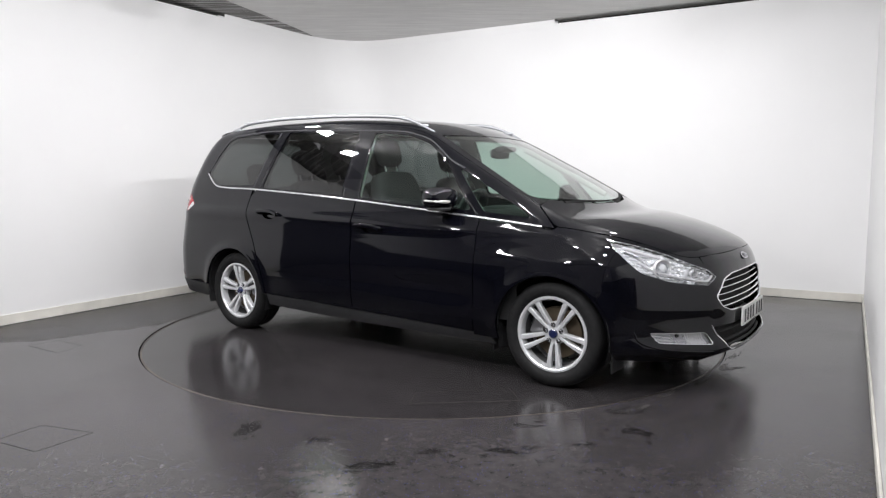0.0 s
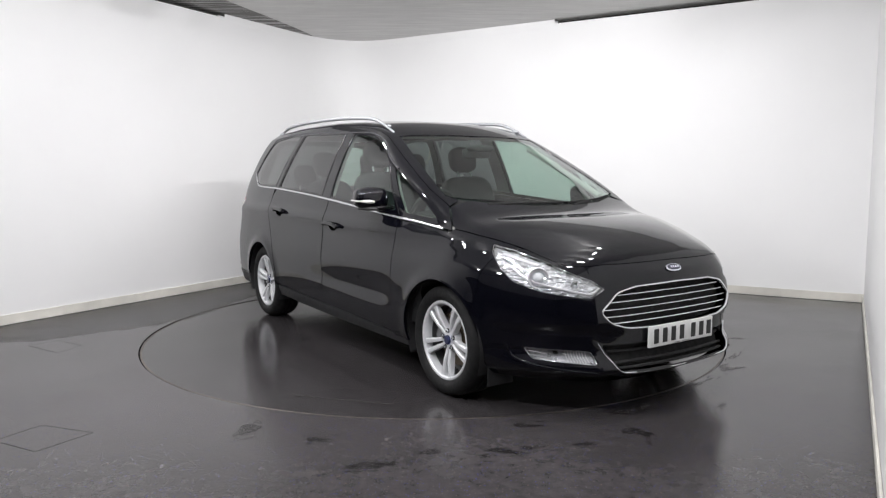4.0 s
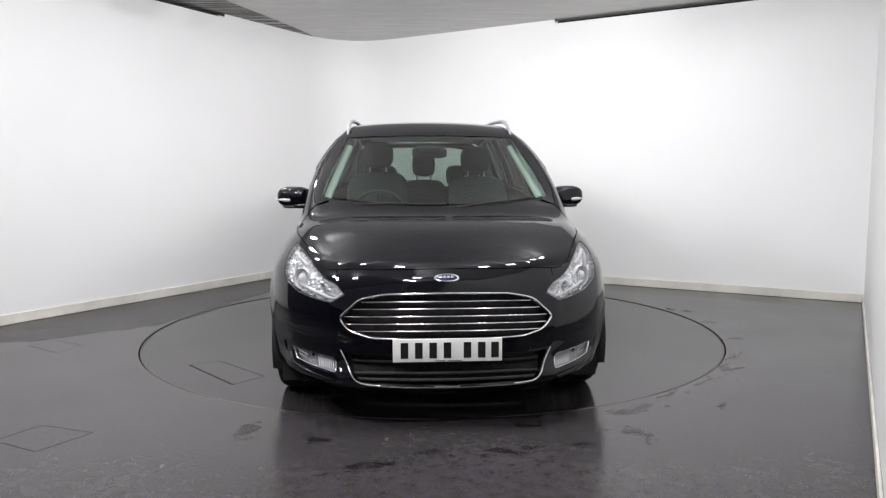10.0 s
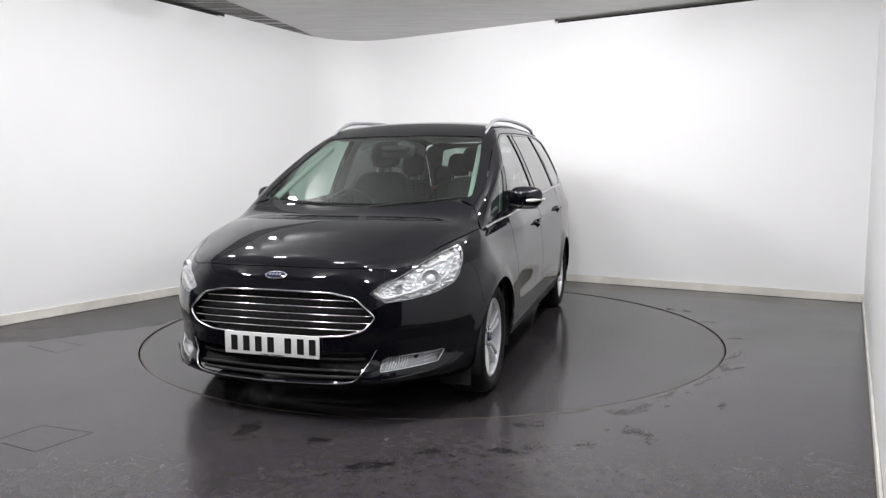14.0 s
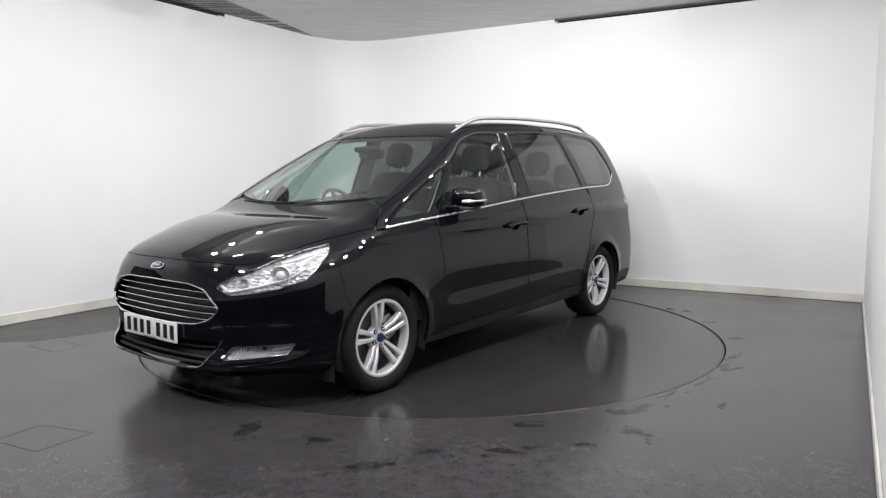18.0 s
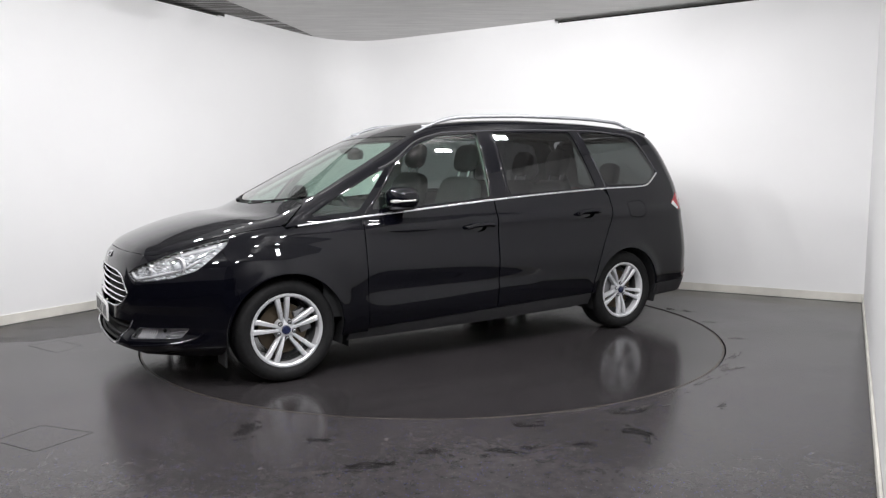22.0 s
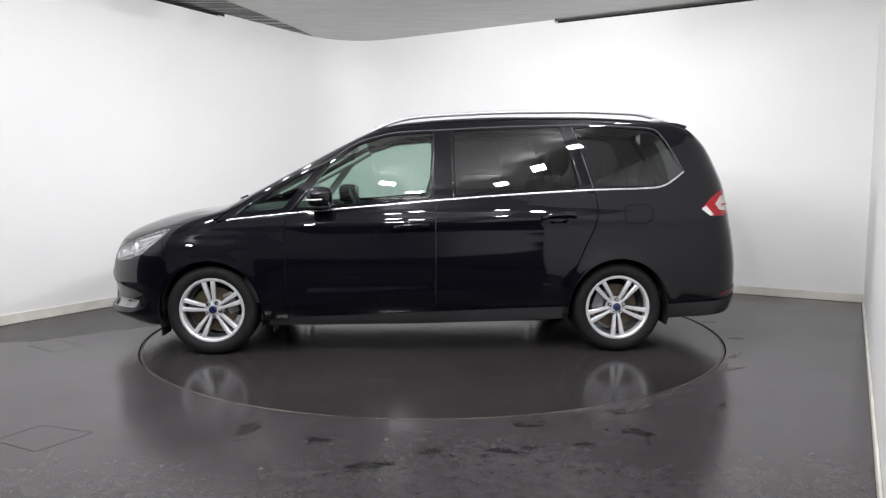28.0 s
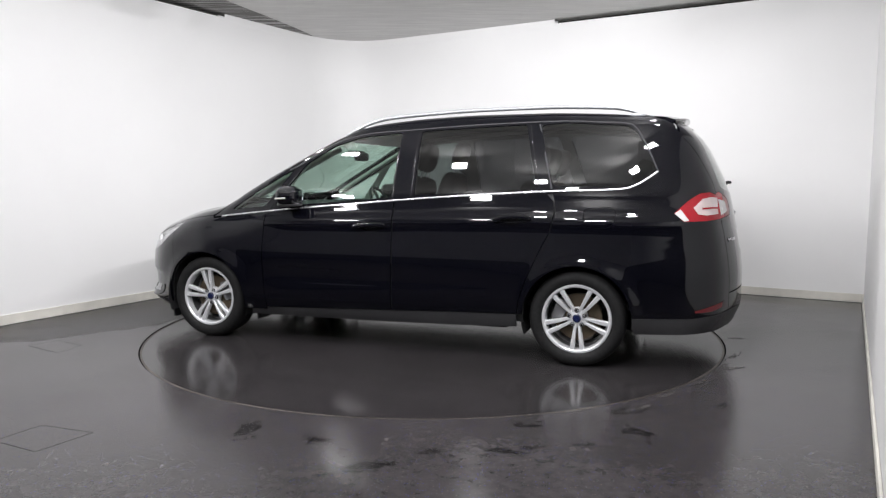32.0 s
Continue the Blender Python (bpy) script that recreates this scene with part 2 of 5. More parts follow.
def tube(bm, path, radius, segs=10, squash=1.0, closed=False, up=Vector((0, 0, 1))):
    """A round bar along a path; radius may be a list."""
    pts = [Vector(p) for p in path]
    rings = []
    n = len(pts)
    for i, p in enumerate(pts):
        if closed:
            t = (pts[(i + 1) % n] - pts[i - 1]).normalized()
        else:
            t = (pts[min(i + 1, n - 1)] - pts[max(i - 1, 0)]).normalized()
        s = t.cross(up)
        s = s.normalized() if s.length > 1e-4 else Vector((0, 1, 0))
        u = s.cross(t)
        r = radius[i] if isinstance(radius, (list, tuple)) else radius
        rings.append([bm.verts.new(p + s * r * math.cos(2 * math.pi * k / segs) + u * r * squash * math.sin(2 * math.pi * k / segs)) for k in range(segs)])
    for i in range(n if closed else n - 1):
        a, b = rings[i], rings[(i + 1) % n]
        for k in range(segs):
            q = (k + 1) % segs
            bm.faces.new((a[k], a[q], b[q], b[k]))
    if not closed:
        bm.faces.new(rings[0])
        bm.faces.new(list(reversed(rings[-1])))
    return bm


# ---------------------------------------------------------------- the room
ROOM = radians(59.3)                       # the way of the two long walls
AX = Vector((math.cos(ROOM), math.sin(ROOM), 0))      # towards the back wall
SX = Vector((-AX.y, AX.x, 0))              # towards the far long wall
LEFT, RIGHT, BACK, FRONT, WHITE_END = 3.19, -3.10, 3.00, -6.6, -2.7
HEADER_Z = 1.12
CEILING_Z, WALL_TOP = 3.045, 3.00


def room(a, s, z=0.0):
    return AX * a + SX * s + Vector((0, 0, z))


def slab(name, a0, a1, s0, s1, z0, z1, mat, label, category="wall"):
    bm = bmesh.new()
    m = Matrix(((AX.x, SX.x, 0, 0), (AX.y, SX.y, 0, 0), (0, 0, 1, 0), (0, 0, 0, 1)))
    box(bm, a0, a1, s0, s1, z0, z1, m)
    ob = part(name, bm, mat, None, label)
    return tagged(ob, label, category, kind="structure")


def build_room():
    # floor with a round opening for the turntable
    outer = [room(FRONT - 0.3, RIGHT - 0.3), room(BACK + 0.3, RIGHT - 0.3), room(BACK + 0.3, LEFT + 0.3), room(FRONT - 0.3, LEFT + 0.3)]
    n, r = 128, 2.250
    vs = [Vector((r * math.cos(2 * math.pi * i / n), r * math.sin(2 * math.pi * i / n), 0)) for i in range(n)]
    def edge_point(d):
        best = None
        for i in range(4):
            p, q = outer[i], outer[(i + 1) % 4]
            e = q - p
            den = d.x * e.y - d.y * e.x
            if abs(den) > 1e-9:
                k = (p.x * e.y - p.y * e.x) / den
                u = (p.x * d.y - p.y * d.x) / den
                if k > 0 and -1e-6 <= u <= 1 + 1e-6:
                    best = d * k
        return best
    ring = [edge_point(v.normalized()) for v in vs]
    verts = vs + ring + [v - Vector((0, 0, 0.12)) for v in vs]
    faces = []
    for i in range(n):
        j = (i + 1) % n
        faces.append((i, n + i, n + j, j))
        faces.append((i, j, 2 * n + j, 2 * n + i))
    # the four corners of the room that the fan leaves out
    for c in outer:
        a = math.atan2(c.y, c.x) % (2 * math.pi)
        k = int(a / (2 * math.pi) * n)
        verts.append(c)
        faces.append((n + k, len(verts) - 1, n + (k + 1) % n))
    ob = link_mesh("floor", verts, faces, FLOOR, None, smooth=False)
    tagged(ob, "dark grey sealed floor with fine blue glitter and water marks", "floor", kind="structure")
    pit = bmesh.new()
    bmesh.ops.create_circle(pit, cap_ends=True, segments=96, radius=2.26, matrix=Matrix.Translation((0, 0, -0.11)))
    tagged(part("pit_bottom", pit, GAP, None), "dark recess below the turntable", "pit", kind="structure")

    # long walls, back wall with a rounded corner, unseen dark front
    R = 0.75
    bm = bmesh.new()
    pts = [(WHITE_END, LEFT)] + [(BACK - R + R * math.sin(math.pi / 2 * i / 10), LEFT - R + R * math.cos(math.pi / 2 * i / 10)) for i in range(11)] + [(BACK, RIGHT)]
    def run(bmx, line, z0, z1, depth, top=True):
        inner = [room(a, s) for a, s in line]
        nrm = []
        for i in range(len(line)):
            p, q = inner[max(i - 1, 0)], inner[min(i + 1, len(line) - 1)]
            t = (q - p).normalized()
            nrm.append(Vector((-t.y, t.x, 0)))
        a = [bmx.verts.new(p + Vector((0, 0, z0))) for p in inner]
        b = [bmx.verts.new(p + Vector((0, 0, z1))) for p in inner]
        c = [bmx.verts.new(p + w * depth + Vector((0, 0, z1))) for p, w in zip(inner, nrm)]
        d = [bmx.verts.new(p + w * depth + Vector((0, 0, z0))) for p, w in zip(inner, nrm)]
        for i in range(len(line) - 1):
            for u, v in ((a, b), (b, c), (c, d), (d, a)):
                bmx.faces.new((u[i], u[i + 1], v[i + 1], v[i]))
        return bmx
    run(bm, pts, 0, WALL_TOP, 0.12)
    bmesh.ops.recalc_face_normals(bm, faces=bm.faces)
    wall = tagged(part("wall_north", bm, WALL, None, smooth=True, angle=30), "white painted plasterboard wall with a rounded corner", "wall", kind="structure")
    # raised strip above the wall's edge round the corner
    a_left = Vector((-2.312, 2.35, 0)).dot(AX)
    s_back = Vector((1.40, 2.612, 0)).dot(SX)
    bm = bmesh.new()
    strip = [(a_left, LEFT)] + pts[1:-1] + [(BACK, s_back)]
    mid = Vector((BACK - R, LEFT - R))
    proud = []
    for a, s in strip:
        if a > BACK - R and s > LEFT - R:
            d = (Vector((a, s)) - mid).normalized() * (R - 0.004)
            proud.append((mid.x + d.x, mid.y + d.y))
        else:
            proud.append((a, s - 0.004) if s > LEFT - 0.1 else (a - 0.004, s))
    run(bm, proud, WALL_TOP - 0.042, CEILING_Z, 0.10)
    bmesh.ops.recalc_face_normals(bm, faces=bm.faces)
    tagged(part("trim", bm, WALL, None, smooth=True, angle=30), "white strip closing the wall up to the ceiling", "trim", kind="structure")
    # dark void behind the open gaps above the wall
    bm = bmesh.new()
    run(bm, [(FRONT, LEFT + 0.13), (a_left - 0.01, LEFT + 0.13)], WALL_TOP - 0.02, CEILING_Z + 0.02, 0.03)
    run(bm, [(BACK + 0.13, s_back - 0.01), (BACK + 0.13, RIGHT)], WALL_TOP - 0.02, CEILING_Z + 0.02, 0.03)
    bmesh.ops.recalc_face_normals(bm, faces=bm.faces)
    tagged(part("gap_backing", bm, GAP, None), "dark gap between wall and ceiling", "gap", kind="structure")
    # skirting
    bm = bmesh.new()
    sk = [(a - (0.015 if a > BACK - R else 0) * 1.0, s - 0.015 if s > LEFT - R - 0.01 else s) for a, s in pts]
    run(bm, sk, 0.004, 0.085, 0.012)
    bmesh.ops.recalc_face_normals(bm, faces=bm.faces)
    tagged(part("baseboard", bm, SKIRT, None, smooth=True, angle=30), "cream painted skirting board along the wall", "skirting", kind="structure")
    slab("wall_east", WHITE_END, BACK, RIGHT - 0.12, RIGHT, 0, WALL_TOP + 0.04, WALL, "white painted wall beside the camera")
    bm = bmesh.new()
    m = Matrix(((AX.x, SX.x, 0, 0), (AX.y, SX.y, 0, 0), (0, 0, 1, 0), (0, 0, 0, 1)))
    box(bm, WHITE_END, BACK - 0.016, RIGHT + 0.002, RIGHT + 0.015, 0.004, 0.07, m, 0.004)
    tagged(part("baseboard", bm, SKIRT, None), "thin cream skirting along the side wall", "skirting", kind="structure")
    # unseen behind the camera: dark opening, white wall above, shaped for the car's reflections
    for z0, z1, mat, lab in ((0, HEADER_Z - 0.002, DARKWALL, "dark closed opening, unseen behind the camera"), (HEADER_Z, CEILING_Z, WALL, "white wall above the unseen dark opening")):
        slab("wall_west", FRONT, WHITE_END - 0.002, LEFT, LEFT + 0.12, z0, z1, mat, lab)
        slab("wall_south_east", FRONT, WHITE_END - 0.002, RIGHT - 0.12, RIGHT, z0, z1, mat, lab)
        slab("wall_south", FRONT - 0.12, FRONT, RIGHT - 0.12, LEFT + 0.12, z0, z1, mat, lab)
    c = slab("ceiling", FRONT - 0.12, BACK + 0.2, RIGHT - 0.2, LEFT + 0.2, CEILING_Z + 0.002, CEILING_Z + 0.12, CEIL, "grey streaked board ceiling", "ceiling")
    # darker streaked strip under the ceiling along the far long wall, narrowing to nothing at the corner
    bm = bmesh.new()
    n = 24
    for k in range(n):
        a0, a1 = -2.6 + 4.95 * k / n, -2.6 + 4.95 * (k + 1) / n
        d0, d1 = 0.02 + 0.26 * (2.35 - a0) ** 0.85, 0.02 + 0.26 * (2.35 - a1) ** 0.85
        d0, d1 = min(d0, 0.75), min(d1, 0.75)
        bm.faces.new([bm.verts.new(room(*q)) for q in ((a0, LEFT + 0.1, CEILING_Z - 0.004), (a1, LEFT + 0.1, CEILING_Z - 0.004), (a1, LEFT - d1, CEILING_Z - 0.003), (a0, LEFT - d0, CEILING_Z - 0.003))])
    bmesh.ops.remove_doubles(bm, verts=bm.verts, dist=1e-4)
    bmesh.ops.recalc_face_normals(bm, faces=bm.faces)
    tagged(part("ceiling_edge", bm, CEIL_STREAKS, None), "dark streaked edge of the ceiling board along the wall", "ceiling edge", kind="structure")
    # joints of access covers let into the floor
    for quad in ([(-3.00, -0.59), (-2.86, -0.43), (-2.60, -0.60), (-2.67, -0.81)], [(-2.08, -2.50), (-1.97, -2.29), (-1.66, -2.40), (-1.81, -2.64)]):
        bm = bmesh.new()
        for i in range(4):
            p, q = Vector((*quad[i], 0.0012)), Vector((*quad[(i + 1) % 4], 0.0012))
            w = Vector((-(q - p).y, (q - p).x, 0)).normalized() * 0.0018
            bm.faces.new([bm.verts.new(v) for v in (p + w, p - w, q - w, q + w)])
        bmesh.ops.recalc_face_normals(bm, faces=bm.faces)
        tagged(part("floor_cover_joint", bm, JOINT, None), "dark joint round a square floor cover", "floor joint", kind="structure")


def build_lamps():
    # (along the room, across it, way in which the lamp faces, tilt)
    rows = [(a, c, 65, LAMP_TILT) for a, c in ((0.50, -1.80), (-0.08, -1.87), (-0.72, -2.05), (-1.40, -2.10), (-2.05, -2.08))]
    rows += [(a, c, 10, LAMP_TILT) for a, c in ((-2.92, -1.52), (-2.60, -1.05), (-2.22, -0.15), (-2.00, 0.90))]
    rows += [(a, 2.0, -55, LAMP_TILT) for a in (-1.70, -1.10, -0.50)]
    # unseen row near the camera, enlarged and tilted to brighten the car's front
    rows += [(-4.20, c, 6, 50.0) for c in (-2.0, -0.3, 1.4)]
    first = None
    for a, c, way, tilt in rows:
        at = room(a, c, LAMP_Z)
        turn = Matrix.Rotation(ROOM + radians(way), 4, "Z") @ Matrix.Rotation(radians(-tilt), 4, "Y")
        if first is None:
            first = new("ceiling_light")
            fr = bmesh.new()
            for x0, x1, y0, y1 in ((-0.065, 0.065, 0.078, 0.09), (-0.065, 0.065, -0.09, -0.078), (-0.065, -0.053, -0.078, 0.078), (0.053, 0.065, -0.078, 0.078)):
                box(fr, x0, x1, y0, y1, -0.022, 0.0)
            box(fr, -0.065, 0.065, -0.09, 0.09, 0.0, 0.03, None, 0.01)
            part("frame", fr, LAMP_FRAME, first)
            arm = bmesh.new()
            box(arm, -0.012, 0.012, -0.012, 0.012, 0.0, CEILING_Z - LAMP_Z, Matrix.Rotation(radians(LAMP_TILT), 4, "Y"))
            part("bracket", arm, LAMP_FRAME, first)
            df = bmesh.new()
            df.faces.new([df.verts.new(v) for v in ((-0.0525, -0.0775, -0.018), (-0.0525, 0.0775, -0.018), (0.0525, 0.0775, -0.018), (0.0525, -0.0775, -0.018))])
            part("diffuser", df, LIGHT, first, "glowing white diffuser")
            tagged(first, "small square LED floodlight hung below the ceiling", "ceiling light", "ceiling lights")
            first.matrix_basis = Matrix.Translation(at) @ turn
        else:
            copy_thing(first, Matrix.Translation(at) @ turn @ Matrix.Diagonal((1.65, 1.65, 1, 1) if a < -4 else (1, 1, 1, 1)))


def mark_material(name, colour, rough, strong):
    """A thin film on the floor that lets the covering show through in places."""
    m, nt, b = material(name)
    b.inputs["Base Color"].default_value = (*colour, 1)
    b.inputs["Roughness"].default_value = rough
    b.inputs["Specular IOR Level"].default_value = 0.35
    fac = ramp(nt, noise_tex(nt, 9.0, 6.0, 0.65), [(0.38, strong * 0.25), (0.58, strong)])
    clear = nt.nodes.new("ShaderNodeBsdfTransparent")
    mix = nt.nodes.new("ShaderNodeMixShader")
    nt.links.new(fac, mix.inputs[0])
    nt.links.new(clear.outputs[0], mix.inputs[1])
    nt.links.new(b.outputs[0], mix.inputs[2])
    nt.links.new(mix.outputs[0], nt.nodes["Material Output"].inputs["Surface"])
    return m


def ragged(x, y, a, b, turn, rng, z):
    """One flat patch with an uneven outline and a few drops beside it."""
    bm = bmesh.new()
    c, s = math.cos(radians(turn)), math.sin(radians(turn))
    def spot(cx, cy, ra, rb, n):
        ph = [rng.uniform(0, 6.28) for _ in range(4)]
        vs = []
        for i in range(n):
            t = 2 * math.pi * i / n
            r = 1 + 0.30 * math.sin(2 * t + ph[0]) + 0.20 * math.sin(3 * t + ph[1]) + 0.12 * math.sin(7 * t + ph[2]) + 0.07 * math.sin(13 * t + ph[3])
            u, v = cx + ra * r * math.cos(t), cy + rb * r * math.sin(t)
            vs.append(bm.verts.new((x + c * u - s * v, y + s * u + c * v, z)))
        bm.faces.new(vs)
    spot(0, 0, a, b, 44)
    for _ in range(5):
        k = rng.uniform(0.12, 0.35)
        spot(rng.uniform(-1.9, 1.9) * a, rng.uniform(1.3, 2.0) * b * rng.choice((-1, 1)), a * k, b * k, 16)
    bmesh.ops.triangulate(bm, faces=bm.faces)
    return bm


def build_marks():
    """Damp and dried water marks on the floor."""
    rng = random.Random(5)
    damp = mark_material("damp_mark", (0.016, 0.0155, 0.0155), 0.16, 0.6)
    dried = mark_material("dried_mark", (0.16, 0.15, 0.145), 0.45, 0.45)
    dusty = mark_material("dusty_band", (0.034, 0.031, 0.030), 0.34, 0.42)
    spots = [(0.31, -2.67, 0.075, 0.027, 5, 1), (0.44, -2.64, 0.050, 0.027, 0, 1), (0.98, -2.45, 0.055, 0.06, 40, 1), (1.02, -2.16, 0.09, 0.036, 20, 1), (1.56, -2.06, 0.040, 0.02, 30, 1),
             (0.46, -2.35, 0.06, 0.03, 5, 1), (-0.92, -2.37, 0.06, 0.07, 15, 1), (-0.30, -2.83, 0.10, 0.03, 10, 1), (-0.20, -2.81, 0.04, 0.02, 0, 1), (-0.02, -2.68, 0.055, 0.026, 0, 1),
             (-0.55, -2.52, 0.05, 0.03, 0, 1), (0.70, -2.60, 0.045, 0.025, 20, 1),
             (2.30, -0.48, 0.06, 0.020, 10, 0), (1.89, -1.33, 0.09, 0.035, 45, 0), (1.98, -1.31, 0.05, 0.018, 10, 0), (2.21, 0.73, 0.06, 0.030, -60, 0), (2.33, 0.62, 0.06, 0.028, -60, 0),
             (1.32, -1.87, 0.08, 0.022, 35, 0), (1.08, -2.11, 0.10, 0.025, 30, 0), (0.75, -2.14, 0.09, 0.014, 20, 0), (-3.29, 0.05, 0.13, 0.05, 30, 0), (-3.09, 0.07, 0.04, 0.03, 0, 0),
             (-3.28, -0.34, 0.14, 0.05, 25, 0), (2.35, 0.13, 0.05, 0.026, -30, 0), (1.62, -1.62, 0.09, 0.018, 42, 0), (2.06, -1.02, 0.08, 0.02, 60, 0)]
    for k, (x, y, a, b, turn, wet) in enumerate(spots):
        ob = part("water_mark", ragged(x, y, a, b, turn, rng, 0.0016 + 0.0002 * (k % 5)), damp if wet else dried, None)
        tagged(ob, "dark damp mark on the floor" if wet else "pale dried water mark on the floor", "water mark", "water marks on the floor")
    # duller strip of floor along the wall, with an uneven edge
    bm = bmesh.new()
    edge = [(-2.65, 2.72), (-2.30, 2.62), (-2.08, 2.55), (-1.91, 2.36), (-1.58, 2.24), (-1.11, 2.06), (-0.57, 2.10), (0.0, 2.30), (0.7, 2.45), (1.4, 2.5), (2.0, 2.3)]
    near = []
    for (a, c), (a1, c1) in zip(edge, edge[1:]):
        for i in range(6):
            near.append((a + (a1 - a) * i / 6, c + (c1 - c) * i / 6 + rng.uniform(-0.03, 0.03)))
    lo = [bm.verts.new(room(a, c, 0.0012)) for a, c in near]
    hi = [bm.verts.new(room(a, LEFT - 0.02 if a < 2.0 else LEFT - 0.1, 0.0012)) for a, c in near]
    for i in range(len(near) - 1):
        bm.faces.new((lo[i], lo[i + 1], hi[i + 1], hi[i]))
    bmesh.ops.recalc_face_normals(bm, faces=bm.faces)
    tagged(part("floor_dust", bm, dusty, None), "dull dusty strip of floor along the wall", "floor dust", kind="structure")


def build_turntable():
    table = new("turntable")
    tagged(table, "round dark turntable set flush into the floor", "turntable")
    bm = bmesh.new()
    prof = [(0.0, -0.005), (2.239, -0.005), (2.241, -0.007), (2.241, -0.10)]
    lathe(bm, prof, 160, Matrix.Rotation(radians(90), 4, "X"))
    bmesh.ops.remove_doubles(bm, verts=bm.verts, dist=1e-5)
    bmesh.ops.recalc_face_normals(bm, faces=bm.faces)
    part("disc", bm, DISC, table, "dark floor covering on the disc")
    bm = bmesh.new()
    lathe(bm, [(2.226, -0.0048), (2.227, -0.0042), (2.237, -0.0042), (2.239, -0.0060)], 160, Matrix.Rotation(radians(90), 4, "X"))
    bmesh.ops.recalc_face_normals(bm, faces=bm.faces)
    part("rim", bm, WORN_RIM, table, "thin worn metal edge of the disc", smooth=True)
    # access hatch, turned with the disc
    c0 = [(0.935, -1.627), (1.405, -1.237), (1.242, -1.077), (0.837, -1.454)]
    bm = bmesh.new()
    q = [Vector((x + OX, y + OY, -0.005)) for x, y in c0]
    for i in range(4):
        p, r = q[i] + Vector((0, 0, 0.0015)), q[(i + 1) % 4] + Vector((0, 0, 0.0015))
        w = Vector((-(r - p).y, (r - p).x, 0)).normalized() * (0.005 if i < 1 else 0.0016)
        bm.faces.new([bm.verts.new(v) for v in (p + w, p - w, r - w, r + w)])
    bmesh.ops.recalc_face_normals(bm, faces=bm.faces)
    part("hatch_joint", bm, GAP, table, "dark joint round the access hatch")
    return table


OX, OY = 0.1326, -0.0464                   # where the vehicle stands on the disc
# ---------------------------------------------------------------- the vehicle's outer skin as a smooth function
# Vehicle space: x forward, y to its left, z up, midway between the axles on the ground.
def curve(knots):
    """A smooth monotone-friendly curve through knots (x, y), for arrays."""
    k = sorted(knots)
    xs, ys = np.array([a for a, _ in k], float), np.array([b for _, b in k], float)
    d = np.diff(ys) / np.diff(xs)
    m = np.concatenate([[d[0]], (d[:-1] + d[1:]) / 2, [d[-1]]])
    for i in range(len(d)):
        if d[i] == 0:
            m[i] = m[i + 1] = 0
        else:
            a, b = m[i] / d[i], m[i + 1] / d[i]
            a, b = max(a, 0), max(b, 0)
            s = a * a + b * b
            if s > 9:
                a, b = a * 3 / s ** 0.5, b * 3 / s ** 0.5
            m[i], m[i + 1] = a * d[i], b * d[i]
    def f(x):
        x = np.asarray(x, float)
        i = np.clip(np.searchsorted(xs, x) - 1, 0, len(d) - 1)
        h = xs[i + 1] - xs[i]
        t = (x - xs[i]) / h
        tc = np.clip(t, 0, 1)
        v = (ys[i] * (1 + 2 * tc) * (1 - tc) ** 2 + h * m[i] * tc * (1 - tc) ** 2
             + ys[i + 1] * tc ** 2 * (3 - 2 * tc) + h * m[i + 1] * tc ** 2 * (tc - 1))
        return v + np.where(t < 0, t * h * m[i], 0) + np.where(t > 1, (t - 1) * h * m[i + 1], 0)
    return f


def sstep(a, b, x):
    t = np.clip((x - a) / (b - a), 0, 1)
    return t * t * (3 - 2 * t)


TOP = curve([(2.60, 0.20), (2.40, 0.52), (2.36, 0.62), (2.312, 0.70), (2.240, 0.79), (2.217, 0.817), (2.17, 0.846), (2.10, 0.880), (1.92, 0.945), (1.72, 0.990), (1.50, 1.018),
             (1.25, 1.134), (1.0, 1.267), (0.75, 1.398), (0.55, 1.500), (0.38, 1.577), (0.2, 1.635), (0.0, 1.662), (-0.3, 1.684), (-0.7, 1.697),
             (-1.1, 1.697), (-1.5, 1.683), (-1.85, 1.655), (-2.1, 1.62), (-2.6, 1.55)])
PULL = curve([(-2.5, 0.03), (0.0, 0.05), (0.5, 0.07), (1.1, 0.10), (1.5, 0.13), (1.9, 0.15), (2.3, 0.10), (2.6, 0.10)])
CROWN = curve([(-2.5, 0.050), (0.0, 0.045), (0.6, 0.03), (1.2, 0.008), (1.5, 0.016), (1.9, 0.040), (2.4, 0.05)])
WIDTH = curve([(0.10, 0.80), (0.19, 0.885), (0.26, 0.919), (0.34, 0.940), (0.42, 0.950), (0.50, 0.954), (0.58, 0.956), (0.64, 0.954), (0.70, 0.9485), (0.76, 0.941), (0.82, 0.9335), (0.85, 0.931), (0.872, 0.933), (0.888, 0.9355), (0.905, 0.932), (0.93, 0.922), (0.96, 0.906),
               (1.02, 0.886), (1.10, 0.863), (1.25, 0.805), (1.40, 0.737), (1.52, 0.671), (1.60, 0.622), (1.70, 0.56), (1.9, 0.42)])
PLAN = curve([(-2.7, 0.86), (-2.2, 0.945), (-1.85, 0.978), (-1.5, 0.993), (-1.2, 1.0),
              (0.0, 0.995), (1.0, 1.0), (1.45, 1.0), (1.62, 0.985), (1.78, 0.948), (1.92, 0.884), (2.04, 0.795), (2.14, 0.70), (2.215, 0.61), (2.265, 0.53),
              (2.294, 0.41), (2.311, 0.27), (2.321, 0.12), (2.325, 0.0), (2.329, -0.3)])
